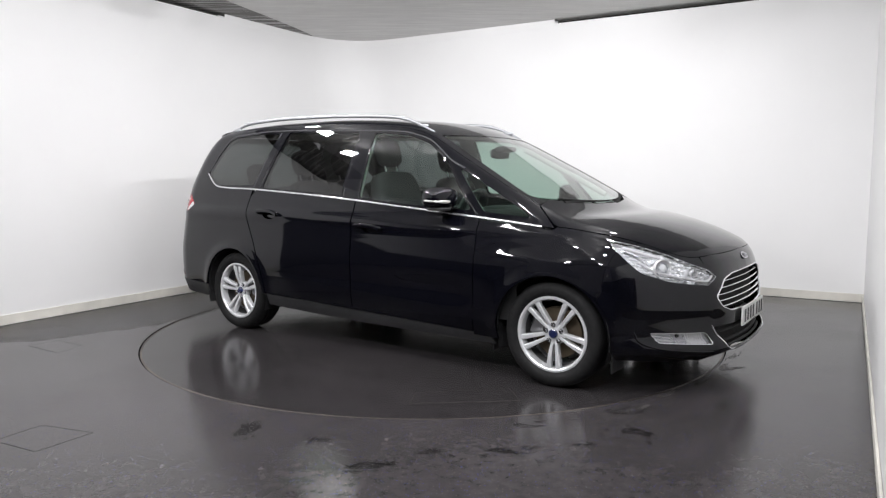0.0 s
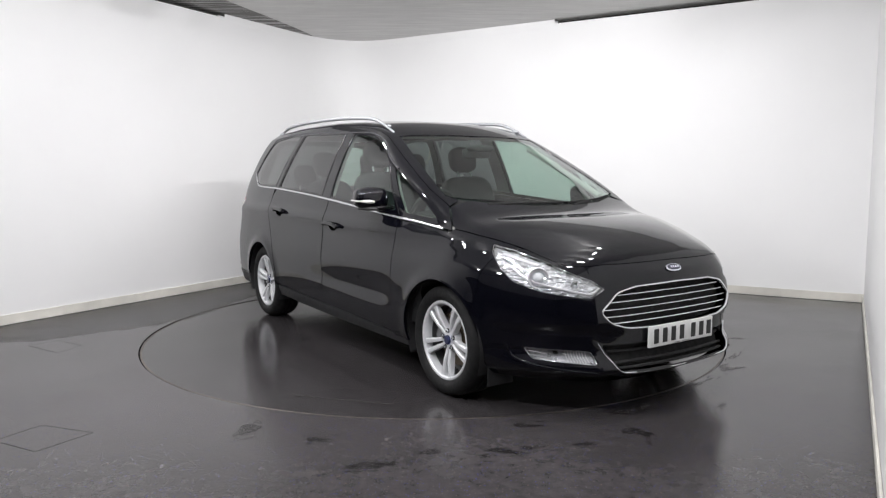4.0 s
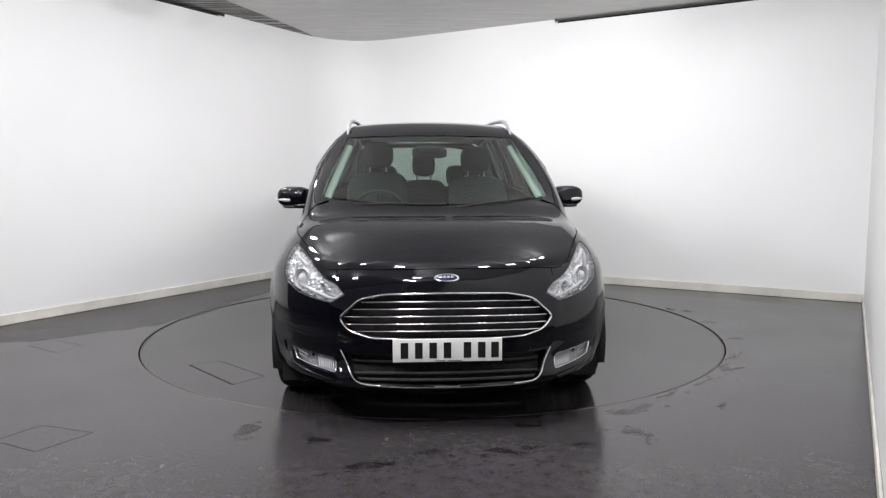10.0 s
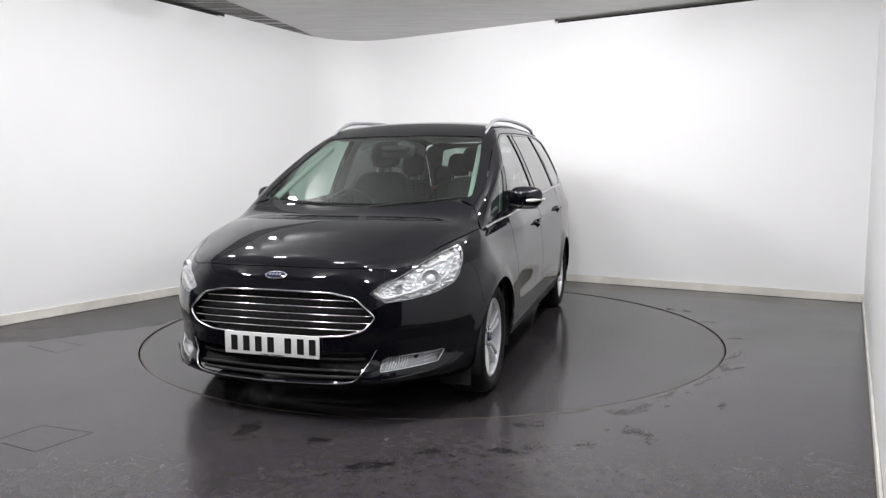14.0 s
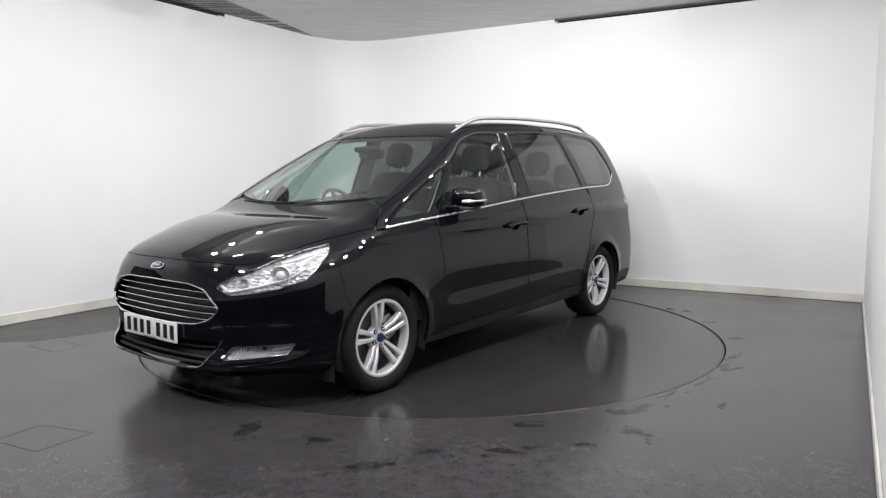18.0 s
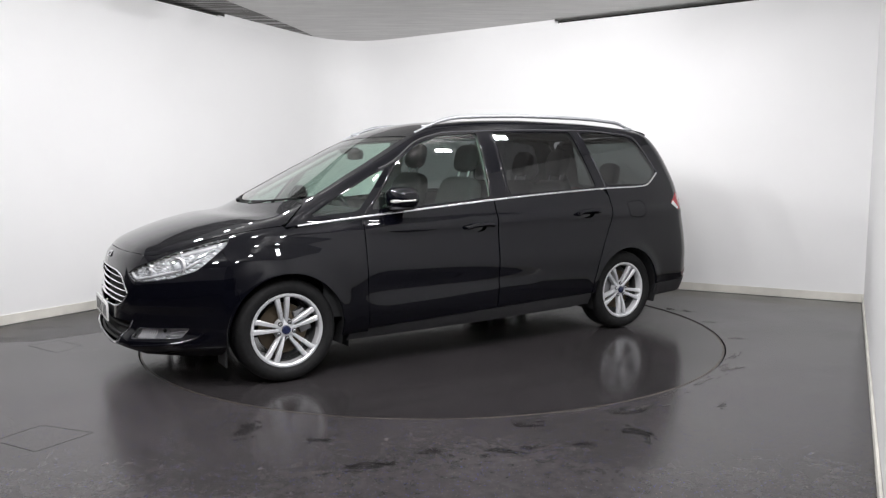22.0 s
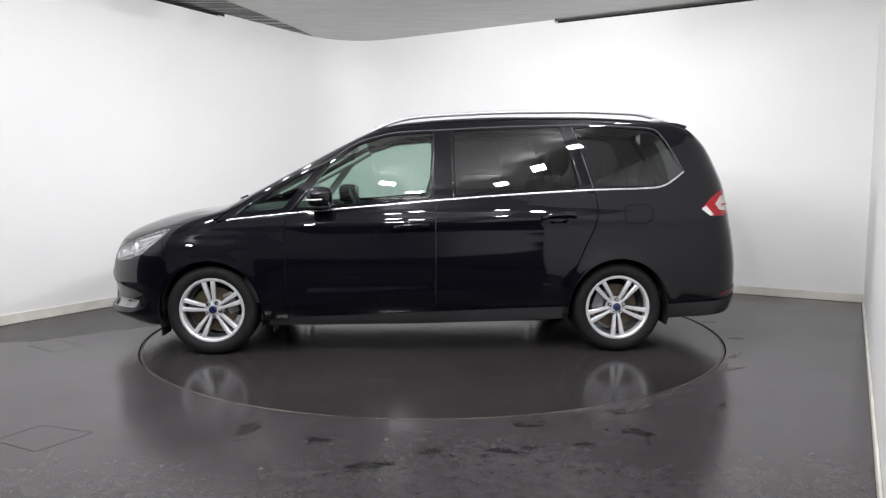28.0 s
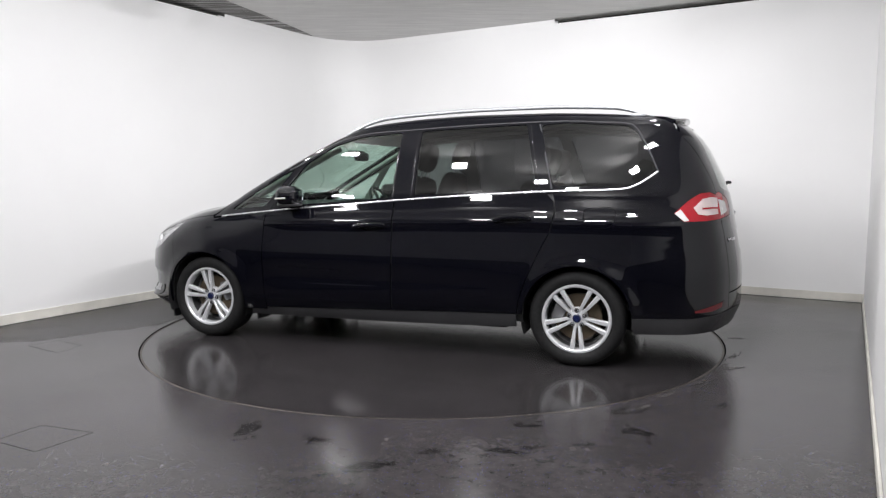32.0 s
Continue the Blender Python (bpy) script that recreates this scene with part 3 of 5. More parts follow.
REAR_LEAN = curve([(0.1, 0.16), (0.2, 0.09), (0.30, 0.042), (0.40, 0.014), (0.55, 0.014), (0.75, 0.034), (0.92, 0.068), (1.10, 0.107), (1.18, 0.13), (1.30, 0.185), (1.45, 0.265), (1.58, 0.365), (1.75, 0.54)])
NOSE_LEAN = curve([(0.1, 0.24), (0.17, 0.12), (0.215, 0.03), (0.255, -0.028), (0.29, -0.020), (0.34, 0.0), (0.40, 0.0), (0.50, 0.0), (0.60, 0.012), (0.70, 0.035), (0.85, 0.06), (1.1, 0.08)])
AXLE, HUB_Z, TYRE_R, ARCH_R = 1.4245, 0.312, 0.318, 0.352


def half_width(x, z):
    # the corners of the bumper fall back towards the fog lamps
    tuck = 0.032 * np.interp(z, [0.27, 0.34, 0.42, 0.455, 0.49, 0.66], [0.0, 0.9, 1.0, 0.9, 0.25, 0.0]) * sstep(1.74, 1.95, x) * sstep(2.31, 2.22, x)
    p = PLAN(x + NOSE_LEAN(z) * sstep(1.3, 2.2, x) + tuck)
    rise = (0.045 * sstep(1.2, -1.2, x))          # the shoulder climbs towards the rear
    w = WIDTH(z - rise * sstep(0.7, 0.95, z))
    w = w + 0.0062 * np.exp(-((z - 0.846) / 0.030) ** 2) * sstep(0.6, 1.1, x)      # no hollow in the front wing
    w = w * p
    # shoulder of the front wing drawn in below the screen pillar
    w = w - 0.082 * sstep(0.55, 1.45, x) * sstep(0.72, 0.96, z) * np.clip(p, 0, 1)
    # the cabin stays broad up to the screen pillars
    w = w + 0.016 * sstep(0.94, 1.42, z) * sstep(-0.10, 1.0, x) * sstep(1.75, 1.40, x)
    # hollow low on the doors, narrowing to a point behind
    door = sstep(1.02, 0.72, x) * sstep(-1.10, -0.70, x)
    low = 0.494 - 0.10 * sstep(-1.0, 0.9, x)
    deep = 0.15 * (0.510 - low)
    w = w - door * deep * sstep(0, 1, (z - low + 0.012) / (0.522 - low)) * sstep(0.66, 0.52, z)
    # wheel arch lips
    for ax in (AXLE, -AXLE):
        r = np.hypot(x - ax, z - HUB_Z)
        w = w + 0.016 * np.exp(-((r - ARCH_R) / 0.055) ** 2) * sstep(0.75, 0.55, np.abs(z - 0.25))
    return w


def top_height(x, y):
    q = np.abs(y) / 0.72
    t = TOP(x + PULL(x) * q ** 2) - CROWN(x) * q ** (2.2 + 1.1 * sstep(1.3, 1.7, x))
    # the bonnet falls away more steeply outside an edge that runs from the screen to the grille
    d = np.abs(y) - (0.60 - 0.19 * sstep(1.35, 2.2, x))
    t = t - 0.085 * (d + np.sqrt(d * d + 0.0004)) / 2 * sstep(1.36, 1.56, x) * sstep(2.26, 2.12, x)
    return t


def skin(x, y, z):
    """Below nought inside the vehicle, above nought outside."""
    a = (np.abs(y) - half_width(x, z)) * 0.9
    b = (z - top_height(x, y)) * 0.9
    k = 0.05 + 0.05 * sstep(1.0, 1.5, x)
    h = np.clip(k - np.abs(a - b), 0, None) / k
    ab = np.maximum(a, b) + h * h * k / 4
    c = -(2.48 - REAR_LEAN(z) - 0.178 * (np.abs(y) / 0.8) ** 2.4) - x
    k = 0.13
    h = np.clip(k - np.abs(ab - c), 0, None) / k
    return np.maximum(ab, c) + h * h * k / 4


def solve(f, lo, hi):
    """Bisection between lo (inside) and hi (outside)."""
    lo, hi = np.array(lo, float), np.array(hi, float)
    for _ in range(34):
        mid = (lo + hi) / 2
        inside = f(mid) < 0
        lo = np.where(inside, mid, lo)
        hi = np.where(inside, hi, mid)
    return (lo + hi) / 2


def on_side(u, v):
    u, v = np.asarray(u, float), np.asarray(v, float)
    y = solve(lambda s: skin(u, s, v), np.zeros_like(u), np.full_like(u, 1.2))
    return np.stack([u, y, v], -1)


def on_top(u, v):
    u, v = np.asarray(u, float), np.asarray(v, float)
    z = solve(lambda s: skin(u, v, s), np.full_like(u, 0.4), np.full_like(u, 2.2))
    return np.stack([u, v, z], -1)


def on_front(u, v):
    u, v = np.asarray(u, float), np.asarray(v, float)
    x = solve(lambda s: skin(s, u, v), np.full_like(u, 1.0), np.full_like(u, 2.8))
    return np.stack([x, u, v], -1)


def on_rear(u, v):
    u, v = np.asarray(u, float), np.asarray(v, float)
    x = solve(lambda s: skin(s, u, v), np.full_like(u, -1.0), np.full_like(u, -2.9))
    return np.stack([x, u, v], -1)


def skin_normal(p):
    e = 1e-4
    g = np.stack([skin(p[:, 0] + e, p[:, 1], p[:, 2]) - skin(p[:, 0] - e, p[:, 1], p[:, 2]),
                  skin(p[:, 0], p[:, 1] + e, p[:, 2]) - skin(p[:, 0], p[:, 1] - e, p[:, 2]),
                  skin(p[:, 0], p[:, 1], p[:, 2] + e) - skin(p[:, 0], p[:, 1], p[:, 2] - e)], -1)
    return g / np.maximum(np.linalg.norm(g, axis=1, keepdims=True), 1e-9)


CHARTS = {"side": on_side, "top": on_top, "front": on_front, "rear": on_rear}
# ---------------------------------------------------------------- panels cut from the skin
from mathutils.geometry import delaunay_2d_cdt


def densify(poly, step=0.02):
    out = []
    n = len(poly)
    for i in range(n):
        a, b = np.array(poly[i], float), np.array(poly[(i + 1) % n], float)
        k = max(1, int(np.linalg.norm(b - a) / step))
        out += [tuple(a + (b - a) * j / k) for j in range(k)]
    return out


def rounded(poly, r=0.03, n=5):
    """The polygon with its corners rounded by quadratic curves."""
    out = []
    m = len(poly)
    for i in range(m):
        p, a, b = np.array(poly[i], float), np.array(poly[i - 1], float), np.array(poly[(i + 1) % m], float)
        da, db = np.linalg.norm(a - p), np.linalg.norm(b - p)
        p0, p1 = p + (a - p) * min(r / da, 0.48), p + (b - p) * min(r / db, 0.48)
        for j in range(n + 1):
            t = j / n
            out.append(tuple((1 - t) ** 2 * p0 + 2 * t * (1 - t) * p + t * t * p1))
    return out


def smooth_line(pts, n=8):
    """A smooth open line through the points."""
    p = [np.array(q, float) for q in pts]
    p = [2 * p[0] - p[1]] + p + [2 * p[-1] - p[-2]]
    out = []
    for i in range(1, len(p) - 2):
        for j in range(n):
            t = j / n
            out.append(tuple(0.5 * (2 * p[i] + (p[i + 1] - p[i - 1]) * t + (2 * p[i - 1] - 5 * p[i] + 4 * p[i + 1] - p[i + 2]) * t * t
                                    + (3 * p[i] - p[i - 1] - 3 * p[i + 1] + p[i + 2]) * t ** 3)))
    out.append(tuple(p[-2]))
    return out


def inside(poly, pts):
    poly = np.asarray(poly, float)
    x, y = pts[:, 0], pts[:, 1]
    c = np.zeros(len(pts), bool)
    j = len(poly) - 1
    for i in range(len(poly)):
        xi, yi, xj, yj = *poly[i], *poly[j]
        hit = ((yi > y) != (yj > y)) & (x < (xj - xi) * (y - yi) / (yj - yi + 1e-15) + xi)
        c ^= hit
        j = i
    return c


def inset(poly, d):
    """Moves a closed outline inwards by d."""
    p = np.asarray(poly, float)
    area = 0.5 * np.sum(p[:, 0] * np.roll(p[:, 1], -1) - np.roll(p[:, 0], -1) * p[:, 1])
    e = np.roll(p, -1, 0) - np.roll(p, 1, 0)
    nrm = np.stack([-e[:, 1], e[:, 0]], -1) * (1 if area > 0 else -1)
    nrm /= np.maximum(np.linalg.norm(nrm, axis=1, keepdims=True), 1e-9)
    return [tuple(q) for q in p + nrm * d]


def patch(poly, chart="side", holes=(), step=0.035, depth=0.012, off=0.0, sign=1, gap=0.0022, facing=1):
    """Vertices, faces and normals of a panel of the skin, with its edges turned in."""
    outer = densify(inset(densify(poly, 0.022), gap) if gap else poly, 0.022)
    loops = [outer] + [densify(inset(densify(h, 0.022), -gap) if gap else h, 0.022) for h in holes]
    pts, edges = [], []
    for lp in loops:
        s = len(pts)
        pts += lp
        edges += [(s + i, s + (i + 1) % len(lp)) for i in range(len(lp))]
    ar = np.array(pts)
    lo, hi = ar.min(0), ar.max(0)
    gx, gy = np.meshgrid(np.arange(lo[0], hi[0], step), np.arange(lo[1], hi[1], step))
    grid = np.stack([gx.ravel(), gy.ravel()], -1)
    keep = inside(outer, grid)
    for h in loops[1:]:
        keep &= ~inside(h, grid)
    grid = grid[keep]
    if len(grid):
        near = np.full(len(grid), 9.0)
        for i in range(0, len(ar), 64):
            near = np.minimum(near, np.sqrt(((grid[:, None, :] - ar[None, i:i + 64, :]) ** 2).sum(-1)).min(1))
        grid = grid[near > step * 0.45]
    allp = [Vector((float(a), float(b))) for a, b in list(map(tuple, ar)) + list(map(tuple, grid))]
    vs, _, fs, *_ = delaunay_2d_cdt(allp, edges, [], 0, 1e-6)
    v2 = np.array([(v.x, v.y) for v in vs])
    f = np.array([tuple(q) for q in fs])
    cen = v2[f].mean(1)
    ok = inside(outer, cen)
    for h in loops[1:]:
        ok &= ~inside(h, cen)
    f = f[ok]
    P = CHARTS[chart](v2[:, 0], v2[:, 1])
    N = skin_normal(P)
    P = P + N * off
    # orientation by the skin's normal
    a, b, c = P[f[:, 0]], P[f[:, 1]], P[f[:, 2]]
    flip = (np.cross(b - a, c - a) * N[f[:, 0]]).sum(1) < 0
    f[flip] = f[flip][:, ::-1]
    if facing < 0:
        f = f[:, ::-1]
        N = -N
    V, F, NN = [P], [f], [N]
    if depth:
        count = {}
        for t in f:
            for i in range(3):
                e = (int(t[i]), int(t[(i + 1) % 3]))
                count[e] = count.get(e, 0) + 1
        rim = np.array([e for e in count if (e[1], e[0]) not in count])
        A, B = P[rim[:, 0]], P[rim[:, 1]]
        nA, nB = N[rim[:, 0]], N[rim[:, 1]]
        outn = np.cross(B - A, nA)
        outn /= np.maximum(np.linalg.norm(outn, axis=1, keepdims=True), 1e-9)
        k, m = len(P), len(rim)
        V += [A, B, A - nA * depth, B - nB * depth]
        NN += [outn] * 4
        i = np.arange(m)
        F.append(np.stack([k + i, k + 2 * m + i, k + 3 * m + i], -1))
        F.append(np.stack([k + i, k + 3 * m + i, k + m + i], -1))
    V, F, NN = np.concatenate(V), np.concatenate(F), np.concatenate(NN)
    if sign < 0:
        V, NN, F = V * [1, -1, 1], NN * [1, -1, 1], F[:, ::-1]
    return V, F, NN


def joined(*patches):
    V, F, N, k = [], [], [], 0
    for v, f, n in patches:
        V.append(v), F.append(f + k), N.append(n)
        k += len(v)
    return np.concatenate(V), np.concatenate(F), np.concatenate(N)


SHIFT = np.array([OX, OY, 0.0])


def panel(name, mesh, mat, parent, label=""):
    V, F, N = mesh
    V = V + SHIFT
    used = np.unique(F)
    remap = np.full(len(V), -1)
    remap[used] = np.arange(len(used))
    return link_mesh(name, V[used], remap[F], mat, parent, label, True, N[used])


def ribbon(line, chart, width, height, sign=1, off=0.0, segs=6):
    """A rounded strip that lies along a line on the skin."""
    uv = np.array(line, float)
    P = CHARTS[chart](uv[:, 0], uv[:, 1])
    N = skin_normal(P)
    T = np.gradient(P, axis=0)
    T /= np.maximum(np.linalg.norm(T, axis=1, keepdims=True), 1e-9)
    S = np.cross(N, T)
    V, NN = [], []
    for k in range(segs + 1):
        a = math.pi * k / segs
        V.append(P + S * (math.cos(a) * width / 2) + N * (off - 0.004 + math.sin(a) * (height + 0.004)))
        NN.append(S * math.cos(a) * height + N * math.sin(a) * width)
    n = len(uv)
    V, NN = np.concatenate(V), np.concatenate(NN)
    NN /= np.maximum(np.linalg.norm(NN, axis=1, keepdims=True), 1e-9)
    F = []
    for k in range(segs):
        for i in range(n - 1):
            a, b, c, d = k * n + i, k * n + i + 1, (k + 1) * n + i + 1, (k + 1) * n + i
            F += [(a, b, c), (a, c, d)]
    F = np.array(F)
    a, b, c = V[F[:, 0]], V[F[:, 1]], V[F[:, 2]]
    flip = (np.cross(b - a, c - a) * NN[F[:, 0]]).sum(1) < 0
    F[flip] = F[flip][:, ::-1]
    if sign < 0:
        V, NN, F = V * [1, -1, 1], NN * [1, -1, 1], F[:, ::-1]
    return V, F, NN


def lower_part(bm):
    bmesh.ops.translate(bm, verts=bm.verts, vec=(OX, OY, 0))
    bmesh.ops.recalc_face_normals(bm, faces=bm.faces)
    return bm


def car_part(name, bm, mat, parent, label="", smooth=True, angle=40):
    return part(name, lower_part(bm), mat, parent, label, smooth, angle)


# ---- outlines, in vehicle space
HOOD_EDGE = smooth_line([(2.240, 0.0), (2.236, 0.15), (2.223, 0.29), (2.203, 0.40), (2.165, 0.51), (2.10, 0.596), (2.005, 0.653), (1.86, 0.704), (1.725, 0.756), (1.60, 0.795), (1.45, 0.819), (1.415, 0.820), (1.36, 0.800), (1.30, 0.767), (1.255, 0.740)], 5)
ROOF_EDGE = smooth_line([(1.25, 0.742), (1.05, 0.757), (0.80, 0.732), (0.55, 0.694), (0.38, 0.662), (0.0, 0.632), (-0.7, 0.612), (-1.5, 0.594), (-1.97, 0.565)], 6)
SPLIT = 0.535                              # where front and side panels meet


def side_of(line):
    """A line in plan, as it shows on the side."""
    a = np.array(line)
    p = on_top(a[:, 0], a[:, 1])
    return [(float(q[0]), float(q[2])) for q in p]


def from_front(poly):
    """An outline seen from the front, as it shows on the side."""
    a = np.array(poly, float)
    p = on_front(a[:, 0], a[:, 1])
    return [(float(q[0]), float(q[2])) for q in p]


def front_of(line):
    a = np.array(line)
    p = on_top(a[:, 0], a[:, 1])
    return [(float(q[1]), float(q[2])) for q in p]


def arch(ax, r=ARCH_R, low=0.05):
    a = [(ax + r * math.cos(t), HUB_Z + r * math.sin(t)) for t in np.linspace(-0.25, math.pi + 0.25, 34)]
    return [(a[0][0], low)] + a + [(a[-1][0], low)]


BELT = smooth_line([(1.40, 0.932), (1.16, 0.957), (0.876, 0.985), (0.69, 1.003), (0.377, 1.029), (-0.16, 1.073), (-0.65, 1.108), (-1.23, 1.140), (-1.57, 1.149)], 6)
ELBOW = smooth_line([(-1.57, 1.149), (-1.70, 1.158), (-1.77, 1.178), (-1.84, 1.22), (-1.905, 1.268)], 5)
QUARTER_LIGHT = rounded([(1.24, 0.990), (0.925, 1.018), (0.70, 1.290), (0.80, 1.248), (1.03, 1.118)], 0.03)
FRONT_WINDOW = rounded([(0.835, 1.025), (0.595, 1.335), (0.40, 1.462), (0.20, 1.525), (-0.125, 1.553), (-0.11, 1.092), (0.38, 1.052)], 0.03)
REAR_WINDOW = rounded([(-0.285, 1.108), (-0.275, 1.560), (-1.035, 1.588), (-1.145, 1.152)], 0.025)
THIRD_WINDOW = rounded([(-1.255, 1.172), (-1.135, 1.580), (-1.30, 1.594), (-1.69, 1.566), (-1.76, 1.530), (-1.905, 1.285), (-1.82, 1.205), (-1.70, 1.172)], 0.035)
HEADLIGHT = rounded(from_front([(0.555, 0.628), (0.478, 0.671), (0.523, 0.712)]) + [(2.10, 0.762), (2.005, 0.803), (1.86, 0.849), (1.725, 0.878), (1.752, 0.842), (1.80, 0.800), (1.925, 0.700), (2.045, 0.656), (2.14, 0.638)], 0.010, 2)
FOG = rounded(from_front([(0.785, 0.366), (0.760, 0.311), (0.538, 0.294), (0.552, 0.358)]), 0.012, 2)
GRILLE = rounded([(0.0, 0.682), (0.30, 0.676), (0.42, 0.652), (0.522, 0.560), (0.470, 0.500), (0.370, 0.470), (0.0, 0.456),
                  (-0.370, 0.470), (-0.470, 0.500), (-0.522, 0.560), (-0.42, 0.652), (-0.30, 0.676)], 0.03)
INTAKE = rounded([(0.500, 0.392), (0.435, 0.262), (0.360, 0.244), (0.0, 0.232), (-0.360, 0.244), (-0.435, 0.262), (-0.500, 0.392)], 0.02)
HANDLES = {'front': (0.03, 0.893), 'rear': (-0.995, 0.955)}


def cup_of(which):
    x0, zh = HANDLES[which]
    return rounded([(x0 + 0.078, zh + 0.014), (x0 - 0.060, zh + 0.022), (x0 - 0.070, zh - 0.018), (x0 - 0.02, zh - 0.042), (x0 + 0.05, zh - 0.036)], 0.03)


TAIL = [(-2.015, 1.010), (-2.10, 1.085), (-2.20, 1.135)]


def front_edge(z0, z1, n=16, y=SPLIT):
    zz = np.linspace(z0, z1, n)
    p = on_front(np.full(n, y), zz)
    return [(float(a), float(b)) for a, b in zip(p[:, 0], zz)]


def rear_edge(z0, z1, n=20, y=0.66):
    zz = np.linspace(z0, z1, n)
    p = on_rear(np.full(n, y), zz)
    return [(float(a), float(b)) for a, b in zip(p[:, 0], zz)]


PINK_LENS = simple("pale_inner_lens", (0.58, 0.47, 0.47), 0.2, 0.0, 1.0, spread=0.3)
PROJECTOR = simple("projector_glass", (0.50, 0.52, 0.54), 0.15, 0.1, 1.0)


def build_wheel(car, phase, ax, sign, label):
    """Rim with its tyre, spokes, cap, nuts and brake, turned towards the outside by sign."""
    m = Matrix.Translation((ax + OX, OY + sign * 0.80, HUB_Z)) @ Matrix.Diagonal((1, sign, 1, 1))
    def finish(bm, mat, nm, parent, lab="", smooth=True, angle=35):
        bmesh.ops.transform(bm, matrix=m, verts=bm.verts)
        bmesh.ops.recalc_face_normals(bm, faces=bm.faces)
        return part(nm, bm, mat, parent, lab, smooth, angle)
    bm = bmesh.new()
    lathe(bm, [(0.190, -0.11), (0.198, -0.02), (0.201, 0.06), (0.203, 0.085), (0.206, 0.099), (0.214, 0.106), (0.225, 0.106), (0.230, 0.100), (0.224, 0.09), (0.212, 0.0), (0.206, -0.11)], 64, closed=True)
    wheel = finish(bm, ALLOY, "wheel", car, label)
    bm = bmesh.new()
    R = TYRE_R
    prof = [(0.216, 0.096), (0.229, 0.104), (0.236, 0.113), (0.255, 0.121), (0.275, 0.122), (0.292, 0.117), (0.305, 0.104), (0.313, 0.086), (R, 0.06), (R, 0.042), (R - 0.007, 0.040), (R - 0.007, 0.032), (R, 0.030),
            (R, 0.004), (R - 0.007, 0.002), (R - 0.007, -0.006), (R, -0.008), (R, -0.032), (R - 0.007, -0.034), (R - 0.007, -0.042), (R, -0.044), (R - 0.002, -0.075), (0.30, -0.10), (0.27, -0.115), (0.222, -0.10)]
    lathe(bm, prof, 72)
    finish(bm, RUBBER, "tyre", wheel, "black rubber tyre")
    bm = bmesh.new()
    lathe(bm, [(0.197, -0.115), (0.199, 0.055)], 48)
    finish(bm, ALLOY_DARK, "barrel", wheel, "dark inside of the rim")
    # five pairs of spokes
    for k in range(5):
        for side in (-1, 1):
            bm = bmesh.new()
            a = radians(phase + 72 * k)
            rows = []
            for i, (r, half, face, back) in enumerate(((0.040, 0.0095, 0.074, 0.045), (0.070, 0.0100, 0.080, 0.045), (0.115, 0.0122, 0.092, 0.055), (0.165, 0.0145, 0.097, 0.065), (0.200, 0.0165, 0.099, 0.075), (0.216, 0.0180, 0.098, 0.085))):
                off = side * (0.0120 + (r - 0.04) * 0.125)
                ring = []
                for dx, y in ((-half, back), (-half, face - 0.005), (-half * 0.62, face), (half * 0.62, face), (half, face - 0.005), (half, back)):
                    px, pz = r, off + dx
                    ring.append(bm.verts.new((px * math.cos(a) - pz * math.sin(a), y, px * math.sin(a) + pz * math.cos(a))))
                rows.append(ring)
            for p, q in zip(rows, rows[1:]):
                for j in range(6):
                    l = (j + 1) % 6
                    bm.faces.new((p[j], p[l], q[l], q[j]))
            bm.faces.new(rows[0]), bm.faces.new(list(reversed(rows[-1])))
            finish(bm, ALLOY, "spoke", wheel, angle=30)
    bm = bmesh.new()
    lathe(bm, [(0.0, 0.078), (0.030, 0.078), (0.045, 0.074), (0.062, 0.070), (0.068, 0.062), (0.070, 0.03)], 40)
    bmesh.ops.remove_doubles(bm, verts=bm.verts, dist=1e-6)
    finish(bm, ALLOY, "hub", wheel)
    bm = bmesh.new()
    lathe(bm, [(0.0, 0.091), (0.022, 0.090), (0.027, 0.086), (0.0285, 0.078)], 32)
    bmesh.ops.remove_doubles(bm, verts=bm.verts, dist=1e-6)
    cap = finish(bm, BLUE, "hub_cap", wheel, "dark blue hub cap")
    for k in range(5):
        a = radians(phase + 36 + 72 * k)
        bm = bmesh.new()
        t = Matrix.Translation((0.052 * math.cos(a), 0, 0.052 * math.sin(a)))
        lathe(bm, [(0.0, 0.089), (0.0075, 0.088), (0.010, 0.083), (0.0105, 0.07)], 10, t)
        bmesh.ops.remove_doubles(bm, verts=bm.verts, dist=1e-6)
        finish(bm, CHROME, "wheel_nut", wheel, "chrome wheel nut")
        # raised black ring: the shade of the nut's recess put in as colour
        bm = bmesh.new()
        lathe(bm, [(0.0112, 0.079), (0.0145, 0.079), (0.0145, 0.074)], 12, t)
        finish(bm, BLACK, "nut_recess_shade", wheel)
    bm = bmesh.new()
    lathe(bm, [(0.05, 0.02), (0.155, 0.02), (0.157, 0.015), (0.157, -0.01), (0.05, -0.01)], 48, closed=True)
    finish(bm, RUST, "brake_disc", wheel, "rust-tinged steel brake disc")
    bm = bmesh.new()
    box(bm, -0.165, -0.085, -0.03, 0.045, -0.075, 0.075, Matrix.Rotation(radians(20 if ax > 0 else 160), 4, "Y"), 0.015)
    finish(bm, STEEL, "brake_caliper", wheel)
    # lining of the arch
    bm = bmesh.new()
    pts = [(ARCH_R + 0.012) for _ in range(30)]
    rows = []
